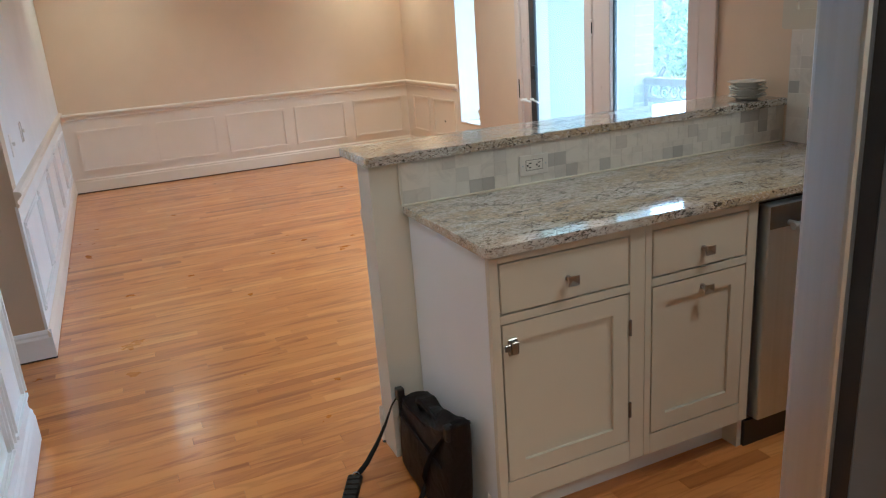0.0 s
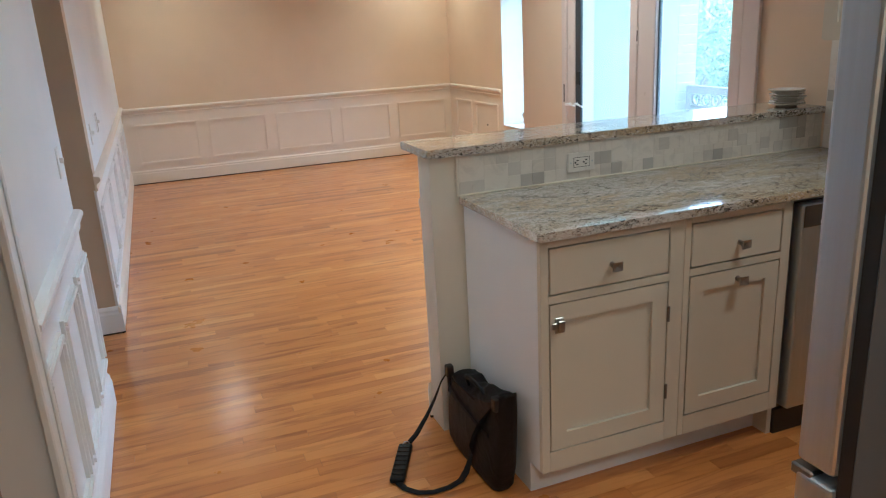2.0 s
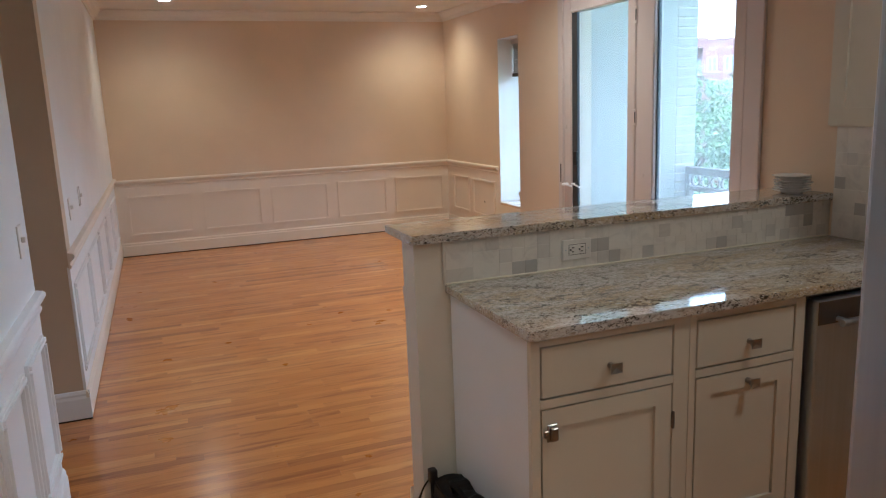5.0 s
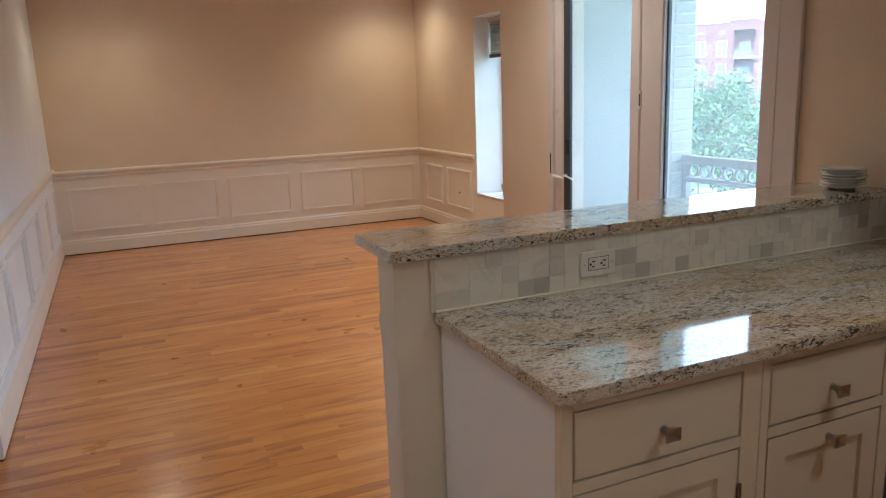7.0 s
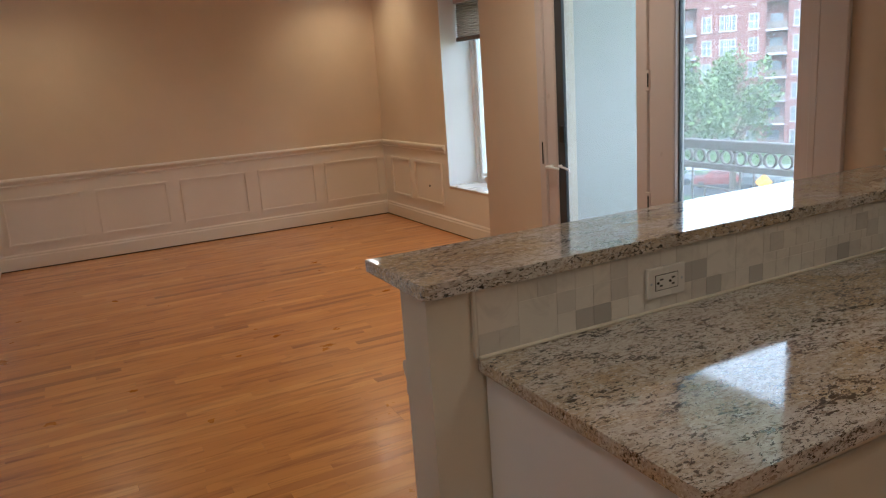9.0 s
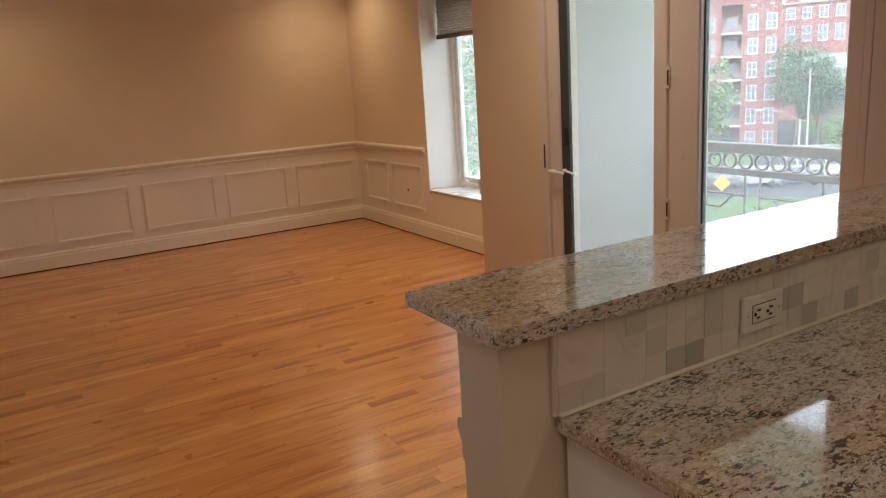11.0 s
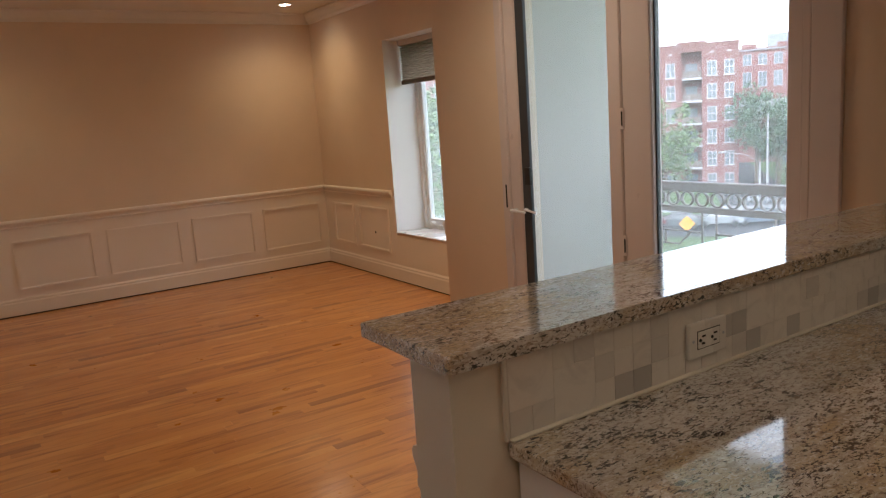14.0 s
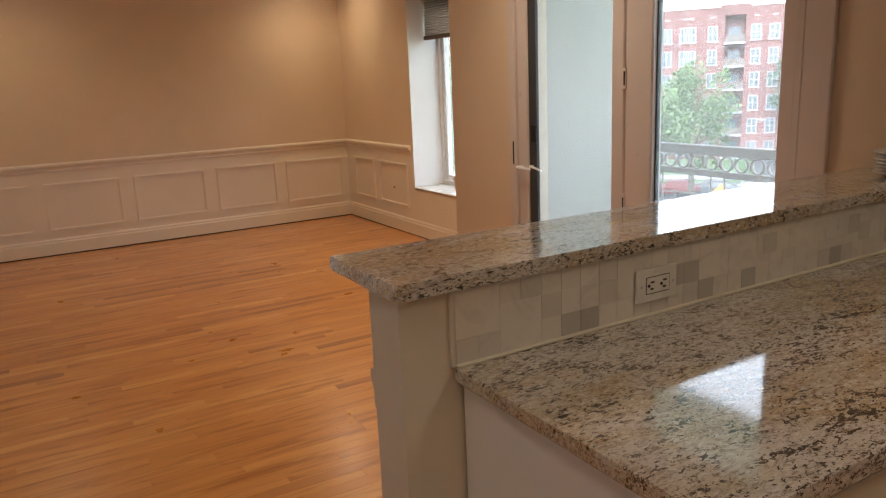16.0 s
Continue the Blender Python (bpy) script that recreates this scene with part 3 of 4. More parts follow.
filler = thing("corner_cabinet", (2.44, 1.93, 0), "off-white painted filler cabinet beside the dishwasher", "cabinet")
part("body", B(2.378, XD - 0.002, FY + 0.02, 2.20, 0.0, 0.888), CABINET, filler)
part("face_frame", B(2.378, XD - 0.002, FY, FY + 0.02, 0.1, 0.888), CABINET, filler)

# outlet on the tiles
OX, OZ = 1.298, 0.986
ol = thing("wall_outlet", (OX, 2.214, OZ), "white double electrical outlet plate on the tiles", "outlet")
part("plate", B(OX - 0.057, OX + 0.057, 2.204, 2.2135, OZ - 0.036, OZ + 0.036, bevel=0.003, seg=2), PLASTIC, ol)
part("insert_seam", B(OX - 0.0345, OX + 0.0345, 2.2035, 2.2042, OZ - 0.0185, OZ + 0.0185), DARK, ol, "dark seam round the insert")
part("insert", B(OX - 0.033, OX + 0.033, 2.202, 2.2045, OZ - 0.017, OZ + 0.017, bevel=0.001), PLASTIC, ol)
for x in (OX - 0.018, OX + 0.018):
    bm = bmesh.new()
    box(bm, x - 0.005, x + 0.005, 2.2008, 2.2022, OZ + 0.0055, OZ + 0.0090)
    box(bm, x - 0.005, x + 0.003, 2.2008, 2.2022, OZ - 0.0090, OZ - 0.0055)
    cyl(bm, (x - 0.010, 2.2022, OZ), (x - 0.010, 2.2008, OZ), 0.0035, n=8)
    part("socket_slots", bm, BLACK, ol, "dark slots")
for x in (OX - 0.046, OX + 0.046):
    bm = bmesh.new()
    cyl(bm, (x, 2.2042, OZ), (x, 2.2032, OZ), 0.003, n=8)
    part("screw", bm, STEEL, ol)

# plates on the bar top
PX, PY = 2.375, 2.297
for i in range(7):
    z = 1.0925 + i * 0.0098
    bm = bmesh.new()
    prof = [(0.0, 0.0), (0.040, 0.0), (0.043, 0.004), (0.073 - 0.003 * (i % 3), 0.013), (0.0745 - 0.003 * (i % 3), 0.0155), (0.069, 0.0160), (0.040, 0.009), (0.0, 0.0085)]
    ox, oy = PX + random.uniform(-0.006, 0.006), PY + random.uniform(-0.006, 0.006)
    n = 32
    rings = [[bm.verts.new((ox + r * math.cos(2 * math.pi * k / n), oy + r * math.sin(2 * math.pi * k / n), z + h)) for k in range(n)] if r else [bm.verts.new((ox, oy, z + h))] for r, h in prof]
    for a, b in zip(rings, rings[1:]):
        for k in range(n):
            q = [a[k % len(a)], a[(k + 1) % len(a)], b[(k + 1) % len(b)], b[k % len(b)]]
            bm.faces.new(list(dict.fromkeys(q)))
    solid("plate", bm, CERAMIC, "white ceramic plate stacked on the granite bar", "plate", kind="", smooth=True, group="stack of plates")

# refrigerator
fr = thing("refrigerator", (1.25, 0.3, 0), "stainless steel refrigerator with grey sides in an alcove", "refrigerator")
part("body", B(0.80, 1.70, -0.10, 0.585, 0.03, 1.76, bevel=0.006), FRIDGE_SIDE, fr, "dark grey painted side")
part("gasket", B(0.806, 1.694, 0.585, 0.612, 0.05, 1.75), BLACK, fr, "black door gasket")
part("upper_door", B(0.795, 1.705, 0.612, 0.69, 0.735, 1.76, bevel=0.01, seg=3), STEEL, fr)
part("freezer_drawer", B(0.795, 1.705, 0.612, 0.69, 0.06, 0.715, bevel=0.01, seg=3), STEEL, fr)
part("feet", B(0.82, 1.68, -0.05, 0.55, 0.0, 0.031), BLACK, fr)
bm = bmesh.new()
box(bm, 0.797, 1.70, 0.655, 0.702, 0.700, 0.722, bevel=0.004)
part("handle_lip", bm, STEEL_DARK, fr, "recessed drawer grip")

# upper cabinet on the kitchen wall
uc = thing("wall_cabinet", (2.33, 1.2, 1.375), "off-white painted wall cabinet above the tiles", "cabinet")
part("body", B(2.19, XD - 0.002, 0.7, 1.97, 1.375, 2.3), CABINET, uc)
for y0, y1 in ((0.71, 1.33), (1.34, 1.96)):
    bm = bmesh.new()
    ring(bm, (y0, y1, 1.38, 2.28), (y0 + 0.06, y1 - 0.06, 1.44, 2.22), 0, 0.019)
    bmesh.ops.transform(bm, matrix=Matrix(((0, 1, 0, 2.17), (1, 0, 0, 0), (0, 0, 1, 0), (0, 0, 0, 1))), verts=bm.verts)
    dr = part("door", bm, CABINET, uc)
    part("door_panel", B(2.18, 2.189, y0 + 0.059, y1 - 0.059, 1.439, 2.221), CABINET, dr)

# wall switches
def switch(x, y, z):
    t = thing("light_switch", (x, y, z), "white toggle light switch on the wall", "light switch")
    part("plate", B(x, x + 0.006, y - 0.036, y + 0.036, z - 0.057, z + 0.057, bevel=0.002), PLASTIC, t)
    part("toggle", B(x + 0.006, x + 0.02, y - 0.005, y + 0.005, z - 0.004, z + 0.016, bevel=0.002), PLASTIC, t)


switch(XS, 2.885, 1.09)
switch(XW, 4.30, 1.04)
switch(XW, 4.86, 1.05)
hole = thing("cable_outlet", (XE - 0.003, 7.507, 0.42), "small dark cable hole in the wainscot", "outlet")
bm = bmesh.new()
cyl(bm, (XE - 0.0035, 7.507, 0.42), (XE - 0.009, 7.507, 0.42), 0.011, n=12)
part("stub", bm, BLACK, hole)

# ---- glazed balcony door ----
door = thing("balcony_door", (XD + 0.05, 3.53, 0), "pinkish-white framed glazed balcony door with tall panes", "door")
X0, X1 = XD - 0.018, XD + 0.10
bm = bmesh.new()
box(bm, X0, X1, 4.315, DY1, 0, DZ, bevel=0.004)
box(bm, X0, X1, DY0, DY0 + 0.03, 0, DZ, bevel=0.004)
box(bm, X0, X1, DY0 + 0.03, 4.315, DZ - 0.035, DZ, bevel=0.004)
box(bm, X0, X1, DY0 + 0.03, 4.315, -0.004, 0.03, bevel=0.003)
part("outer_frame", bm, FRAME, door)
part("casing", B(XD - 0.02, XD - 0.001, 2.595, 2.70, 0, 2.25, bevel=0.004), FRAME, door)


def leaf(y0, y1, g0, g1, name):
    bm = bmesh.new()
    x0, x1 = XD - 0.004, XD + 0.06
    z0, z1, t, b = 0.03, DZ - 0.035, 2.045, 0.16
    box(bm, x0, x1, y0, g0, z0, z1, bevel=0.006)
    box(bm, x0, x1, g1, y1, z0, z1, bevel=0.006)
    box(bm, x0, x1, g0, g1, t, z1, bevel=0.004)
    box(bm, x0, x1, g0, g1, z0, b, bevel=0.004)
    lf = part(name, bm, FRAME, door)
    bm = bmesh.new()
    for a, c in ((g0, g0 + 0.006), (g1 - 0.006, g1)):
        box(bm, XD + 0.02, XD + 0.04, a, c, b, t)
    part("seal", bm, SCREEN, lf, "dark glazing seal")
    pane = part("pane", B(XD + 0.026, XD + 0.032, g0, g1, b, t), GLASS, lf, "glass pane with a pale haze put in")
    pane.visible_shadow = False
    return lf


leaf(DY0 + 0.032, 3.535, 2.792, 3.378, "leaf")
left = leaf(3.54, 4.313, 3.618, 4.228, "leaf")
for z in (0.845, 1.393, 1.95):
    part("hinge", B(XD - 0.010, XD - 0.003, 3.522, 3.552, z - 0.045, z + 0.045, bevel=0.002), FRAME, door, "painted hinge")
    part("hinge_slot", B(XD - 0.012, XD - 0.0095, 3.528, 3.535, z - 0.03, z + 0.03), DARK, door, "dark hinge slot")
bm = bmesh.new()
cyl(bm, (XD - 0.004, 4.27, 0.955), (XD - 0.045, 4.27, 0.955), 0.009, n=10)
cyl(bm, (XD - 0.042, 4.275, 0.955), (XD - 0.042, 4.165, 0.952), 0.008, 0.006, n=10)
part("lever_handle", bm, VINYL, left, "white lever handle", smooth=True)
part("keeper", B(XD - 0.021, XD - 0.0175, 4.330, 4.340, 0.965, 1.085, bevel=0.001), DARK, left, "dark lock plate")

part("weather_strip", B(XD + 0.006, XD + 0.0255, 4.168, 4.229, 0.161, 2.044, bevel=0.002), SCREEN, left, "dark grey metal edge strip")
part("edge_bead", B(XD + 0.004, XD + 0.0255, 4.2295, 4.236, 0.161, 2.044), VINYL, left, "white edge bead")
part("latch", B(XD - 0.014, XD + 0.0055, 4.150, 4.190, 1.085, 1.175, bevel=0.004), BLACK, left, "black plastic latch")
bm = bmesh.new()
tube(bm, [(XD + 0.0055, 4.20, 0.962), (XD - 0.018, 4.195, 0.962), (XD - 0.022, 4.15, 0.958), (XD - 0.022, 4.10, 0.948)], 0.012, 0.012)
part("inner_lever", bm, VINYL, left, "white lever", smooth=True)

# ---- living room window ----
win = thing("window_1", (XE + 0.36, 6.57, WZ0), "white framed window in a deep opening, shade half up", "window")
win["kind"] = "structure"
bm = bmesh.new()
fx0, fx1 = XE + 0.30, XE + 0.38
box(bm, fx0, fx1, WY1 - 0.045, WY1, WZ0, WZ1, bevel=0.004)
box(bm, fx0, fx1, WY0, WY0 + 0.045, WZ0, WZ1, bevel=0.004)
box(bm, fx0, fx1, WY0 + 0.045, WY1 - 0.045, WZ1 - 0.05, WZ1, bevel=0.004)
box(bm, fx0, fx1, WY0 + 0.045, WY1 - 0.045, WZ0, WZ0 + 0.05, bevel=0.004)
part("window_frame", bm, VINYL, win)
bm = bmesh.new()
a, b, c, d = WY0 + 0.05, WY1 - 0.05, WZ0 + 0.055, WZ1 - 0.055
s0, s1 = fx0 + 0.015, fx1 - 0.015
box(bm, s0, s1, b - 0.04, b, c, d, bevel=0.004)
box(bm, s0, s1, a, a + 0.04, c, d, bevel=0.004)
box(bm, s0, s1, a + 0.04, b - 0.04, d - 0.04, d, bevel=0.004)
box(bm, s0, s1, a + 0.04, b - 0.04, c, c + 0.045, bevel=0.004)
sash = part("sash", bm, VINYL, win)
pn = part("pane", B(fx0 + 0.035, fx0 + 0.04, a + 0.03, b - 0.03, c + 0.03, d - 0.03), GLASS, sash, "glass pane with a pale haze put in")
pn.visible_shadow = False
bm = bmesh.new()
cyl(bm, (fx0 + 0.01, 6.93, c + 0.012), (fx0 - 0.03, 6.93, c + 0.02), 0.012, n=10)
cyl(bm, (fx0 - 0.028, 6.94, c + 0.02), (fx0 - 0.03, 6.84, c - 0.005), 0.008, n=8)
part("crank_handle", bm, VINYL, win)
LINE = paint("white_reveal_paint", (0.80, 0.79, 0.77), 0.5)
part("window_sill", B(XE - 0.012, fx0, WY0 + 0.006, WY1 - 0.006, WZ0, WZ0 + 0.012, bevel=0.003), VINYL, win, "white painted sill")
bm = bmesh.new()
box(bm, XE - 0.002, fx0, WY1 - 0.005, WY1 - 0.001, WZ0 + 0.013, WZ1 - 0.006)
box(bm, XE - 0.002, fx0, WY0 + 0.001, WY0 + 0.005, WZ0 + 0.013, WZ1 - 0.006)
box(bm, XE - 0.002, fx0, WY0 + 0.001, WY1 - 0.001, WZ1 - 0.005, WZ1 - 0.001)
part("reveal_lining", bm, LINE, win)
shade = thing("window_shade", (XE + 0.2, 6.57, WZ1 - 0.006), "taupe pleated fabric shade drawn part way down", "window shade")
SX = XE + 0.17
bm = bmesh.new()
n = 15
zt, zb = WZ1 - 0.05, 1.80
prev = None
for i in range(2 * n + 1):
    z = zt + (zb - zt) * i / (2 * n)
    x = SX + (0.012 if i % 2 else -0.012)
    pair = [bm.verts.new((x, y, z)) for y in (WY0 + 0.02, WY1 - 0.02)]
    if prev:
        bm.faces.new((prev[0], prev[1], pair[1], pair[0]))
    prev = pair
bmesh.ops.solidify(bm, geom=bm.faces[:], thickness=0.002)
part("pleats", bm, SHADE_CLOTH, shade)
part("head_rail", B(SX - 0.025, SX + 0.025, WY0 + 0.015, WY1 - 0.015, WZ1 - 0.055, WZ1 - 0.006, bevel=0.003), SHADE_CLOTH, shade)
part("bottom_rail", B(SX - 0.018, SX + 0.018, WY0 + 0.02, WY1 - 0.02, 1.765, 1.80, bevel=0.004), paint("brown_rail", (0.10, 0.07, 0.055), 0.5), shade, "dark brown bottom rail")

# ---- black shoulder bag leaning on the cabinet ----
bag = thing("shoulder_bag", (0.74, 1.95, 0), "black nylon shoulder bag leaning on the cabinet end", "bag")


BCY, BHY, BHGT = 1.972, 0.228, 0.300


def bag_size(f):
    hx = 0.056 * (0.84 + 0.55 * f - 0.72 * f * f)
    return hx, BHY * (0.92 + 0.08 * f), 0.735 + 0.012 * f


def bag_front(y, z, off=0.004):
    """The bag's front at that place along it and height."""
    f = z / BHGT
    hx, hy, cx = bag_size(f)
    s = min(0.98, abs(y - BCY + 0.015 * f) / hy)
    return (cx - hx * (1 - s ** (2 / 0.45)) ** 0.225 - off, y, z)


def bag_body():
    bm = bmesh.new()
    n, levels = 36, 14
    rings = []
    for k in range(levels + 1):
        f = k / levels
        z = 0.004 + BHGT * f
        hx, hy, cx = bag_size(f)
        if k == 0:
            hx, hy = hx * 0.84, hy * 0.95
        ring_v = []
        for q in range(n):
            a = 2 * math.pi * q / n
            ca, sa = math.cos(a), math.sin(a)
            x = cx + hx * math.copysign(abs(ca) ** 0.45, ca)
            y = BCY - 0.015 * f + hy * math.copysign(abs(sa) ** 0.45, sa)
            wob = noise.noise(Vector((x * 12, y * 12, z * 12))) * 0.010 * (0.25 + f)
            sag = (-0.034 * math.cos((y - BCY) * 8) + 0.050 * (BCY - y) / 0.2) * f ** 3
            ring_v.append(bm.verts.new((x + wob * 0.6, y, max(0.004, z + sag + wob))))
        rings.append(ring_v)
    for a, b in zip(rings, rings[1:]):
        for q in range(n):
            bm.faces.new((a[q], a[(q + 1) % n], b[(q + 1) % n], b[q]))
    bm.faces.new(rings[0][::-1])
    c = bm.verts.new((0.747, 1.96, 0.235))
    for q in range(n):
        bm.faces.new((rings[-1][q], rings[-1][(q + 1) % n], c))
    bmesh.ops.subdivide_edges(bm, edges=bm.edges[:], cuts=1, use_grid_fill=True, smooth=0.4)
    for v in bm.verts:
        v.co.z = max(v.co.z, 0.002)
    return bm


part("body", bag_body(), NYLON, bag, smooth=True)
bm = bmesh.new()
vs = bmesh.ops.create_grid(bm, x_segments=18, y_segments=12, size=0.5)["verts"]
for v in vs:
    a, b = v.co.x + 0.5, v.co.y + 0.5
    y = 1.81 + 0.34 * a
    x = 0.712 + 0.096 * b
    z = 0.268 + 0.046 * math.sin(math.pi * b) * (0.55 + 0.45 * math.sin(5 * a + 0.6)) + 0.050 * (1 - a) * (0.4 + 0.6 * b) - 0.020 * math.sin(math.pi * a) + noise.noise(Vector((x * 20, y * 16, 2))) * 0.022
    v.co = (x, y, z)
bmesh.ops.solidify(bm, geom=bm.faces[:], thickness=0.006)
part("flap", bm, NYLON, bag, "slumped black top flap", smooth=True)
bm = bmesh.new()
tube(bm, [bag_front(2.175 - 0.0375 * q, 0.215 - 0.001 * q, 0.002) for q in range(11)], 0.005, 0.020, flat=(0, 0, 1))
part("pocket_band", bm, WEB, bag, "flat black webbing band")
bm = bmesh.new()
tube(bm, [bag_front(1.93 + 0.03 * q, 0.275 - 0.002 * q, 0.001) for q in range(7)], 0.004, 0.008, flat=(0, 0, 1))
part("zip", bm, WEB, bag, "black zip")
bm = bmesh.new()
tube(bm, [(0.712, 2.190, 0.262), (0.690, 2.205, 0.22), (0.662, 2.212, 0.15), (0.625, 2.212, 0.085), (0.575, 2.198, 0.03), (0.525, 2.165, 0.014)], 0.024, 0.005)
part("short_strap", bm, WEB, bag, "black webbing strap end", smooth=True)
bm = bmesh.new()
pts = [(0.425, 1.965, 0.010), (0.436, 1.925, 0.006), (0.470, 1.885, 0.005), (0.520, 1.866, 0.005), (0.575, 1.868, 0.005), (0.625, 1.885, 0.006), (0.655, 1.905, 0.022)]
pts += [bag_front(1.915, 0.07, 0.006), bag_front(1.905, 0.12, 0.006), bag_front(1.885, 0.17, 0.006), bag_front(1.855, 0.22, 0.007), bag_front(1.82, 0.265, 0.010), (0.708, 1.79, 0.312), (0.735, 1.762, 0.338)]
tube(bm, pts, 0.026, 0.005)
strap = part("shoulder_strap", bm, WEB, bag, "loose black webbing strap on the floor", smooth=True)
bm = bmesh.new()
m = Matrix.Translation((0.472, 2.068, 0.012)) @ Euler((0, 0, radians(-26.6))).to_matrix().to_4x4()
box(bm, -0.026, 0.026, -0.115, 0.115, -0.010, 0.012, bevel=0.009, seg=3, m=m)
for i in range(7):
    box(bm, -0.022, 0.022, -0.09 + 0.028 * i, -0.078 + 0.028 * i, 0.0105, 0.0155, bevel=0.002, m=m)
part("shoulder_pad", bm, NYLON, strap, "ribbed black shoulder pad")
for p in ((0.712, 2.190, 0.265), (0.735, 1.760, 0.340), (0.523, 2.166, 0.018)):
    bm = bmesh.new()
    tube(bm, [(p[0] + 0.013 * math.cos(a), p[1], p[2] + 0.013 * math.sin(a)) for a in [2 * math.pi * i / 12 for i in range(12)]], 0.004, 0.004, n=6, closed=True)
    part("metal_ring", bm, STEEL, bag, "small steel strap ring")

bm = bmesh.new()
tube(bm, [(0.742, 2.06, 0.262), (0.728, 2.05, 0.298), (0.722, 2.01, 0.318), (0.724, 1.95, 0.322), (0.730, 1.91, 0.308), (0.742, 1.895, 0.27)], 0.022, 0.010, flat=(1, 0, 0))
part("carry_handle", bm, WEB, bag, "black webbing carry handle", smooth=True)
for y, z in ((2.176, 0.268), (1.765, 0.330)):
    part("strap_clip", B(0.700, 0.728, y - 0.016, y + 0.016, z - 0.020, z + 0.028, bevel=0.006, seg=2), BLACK, bag, "black plastic strap clip")
    part("side_tab", B(0.708, 0.738, y - 0.012, y + 0.012, z - 0.085, z - 0.012, bevel=0.003), WEB, bag, "black webbing tab")

# ---- balcony ----
solid("balcony_floor", B(XD + 0.24, 3.95, 1.9, 4.66, -0.25, -0.06), CONCRETE, "grey concrete balcony floor", "balcony")
solid("wall_balcony_side", B(XD + 0.24, 3.9, 1.7, 1.9, -0.25, 2.9), BRICK_PALE, "pale brick wall at the balcony's end", "wall")
solid("wall_balcony_stucco", B(XD + 0.241, 3.682, 4.664, 4.6795, -0.06, 2.9), STUCCO, "white painted stucco on the balcony's side wall", "wall")
pier = solid("wall_brick_pier", B(3.758, 3.876, 4.678, 4.95, -0.24, 2.9), GROUT, "pale brick corner of the building", "wall")
bmesh_brick = finish(B(0, 0.186, -0.012, 0, 0.0, 0.062, bevel=0.003))
bmesh_brick.materials.append(BRICK_PALE)
for i in range(40):
    ob = new("brick", bmesh_brick)
    ob.location = (3.684, 4.677, -0.02 + i * 0.0725)
    ob.parent = pier

RX = 3.80
railing = thing("balcony_railing", (RX, 3.3, -0.06), "brown painted iron railing with a band of rings and scrolls", "railing")
part("top_rail", B(RX - 0.026, RX + 0.026, 1.9, 4.66, 0.908, 0.966, bevel=0.006), RAILPAINT, railing)
part("middle_rail", B(RX - 0.020, RX + 0.020, 1.9, 4.66, 0.780, 0.818, bevel=0.004), RAILPAINT, railing)
part("bottom_rail", B(RX - 0.014, RX + 0.014, 1.9, 4.66, 0.02, 0.05, bevel=0.003), RAILPAINT, railing)
POSTS = (2.43, 3.53, 4.635)
for y in POSTS:
    part("post", B(RX - 0.024, RX + 0.024, y - 0.024, y + 0.024, -0.06, 0.908, bevel=0.003), RAILPAINT, railing)
bm = bmesh.new()
tube(bm, [(0, 0.042 * math.cos(2 * math.pi * i / 24), 0.042 * math.sin(2 * math.pi * i / 24)) for i in range(24)], 0.011, 0.030, n=6, closed=True, flat=(1, 0, 0))
ring_mesh = finish(bm, True)
ring_mesh.materials.append(RAILPAINT)
y = 3.60 - 15 * 0.1065
while y < 4.6:
    if min(abs(y - q) for q in POSTS) > 0.055:
        ob = new("ring", ring_mesh)
        ob.parent = railing
        ob.location = (0, y - 3.3, 0.923)
    y += 0.1065


def bar(pts, w=0.014):
    bm = bmesh.new()
    tube(bm, [(RX, a, b) for a, b in pts], w, w, n=6, flat=(1, 0, 0))
    part("bar", bm, RAILPAINT, railing)


# iron panels between the posts, each mirrored about its middle
for mid in (1.876, 2.98, 4.084):
    for s in (-1, 1):
        if mid + s * 0.3 < 1.9:
            continue
        bar([(mid + s * 0.05, 0.05), (mid + s * 0.05, 0.78)])
        bar([(mid + s * 0.43, 0.05), (mid + s * 0.43, 0.78)])
        for z, d in ((0.66, -1), (0.16, 1)):
            bar([(mid + s * 0.05, z), (mid + s * 0.43, z)])
            bar([(mid + s * 0.13, z), (mid + s * 0.22, z + d * 0.085), (mid + s * 0.43, z + d * 0.085)])
            bar([(mid + s * 0.325, z), (mid + s * 0.325, z + d * 0.085)])
    if mid > 1.95:
        bm = bmesh.new()
        tube(bm, [(RX - 0.004, mid + 0.15 * math.cos(2 * math.pi * i / 32), 0.41 + 0.15 * math.sin(2 * math.pi * i / 32)) for i in range(32)], 0.014, 0.014, n=6, closed=True, flat=(1, 0, 0))
        part("circle", bm, RAILPAINT, railing)
        bar([(mid - 0.43, 0.41), (mid - 0.15, 0.41)])
        bar([(mid + 0.15, 0.41), (mid + 0.43, 0.41)])

# ---- street, buildings and trees ----
EYE_X, EYE_Y, EYE_Z, GROUND = 0.1, 1.2, 1.45, -10.6


def bearing(az, d, z=GROUND):
    return Vector((EYE_X + d * math.sin(radians(az)), EYE_Y + d * math.cos(radians(az)), z))


def facing(az, d):
    """A frame at that bearing and distance: x runs to the right, y away, z up from the ground."""
    return Matrix.Translation(bearing(az, d)) @ Euler((0, 0, radians(-az))).to_matrix().to_4x4()


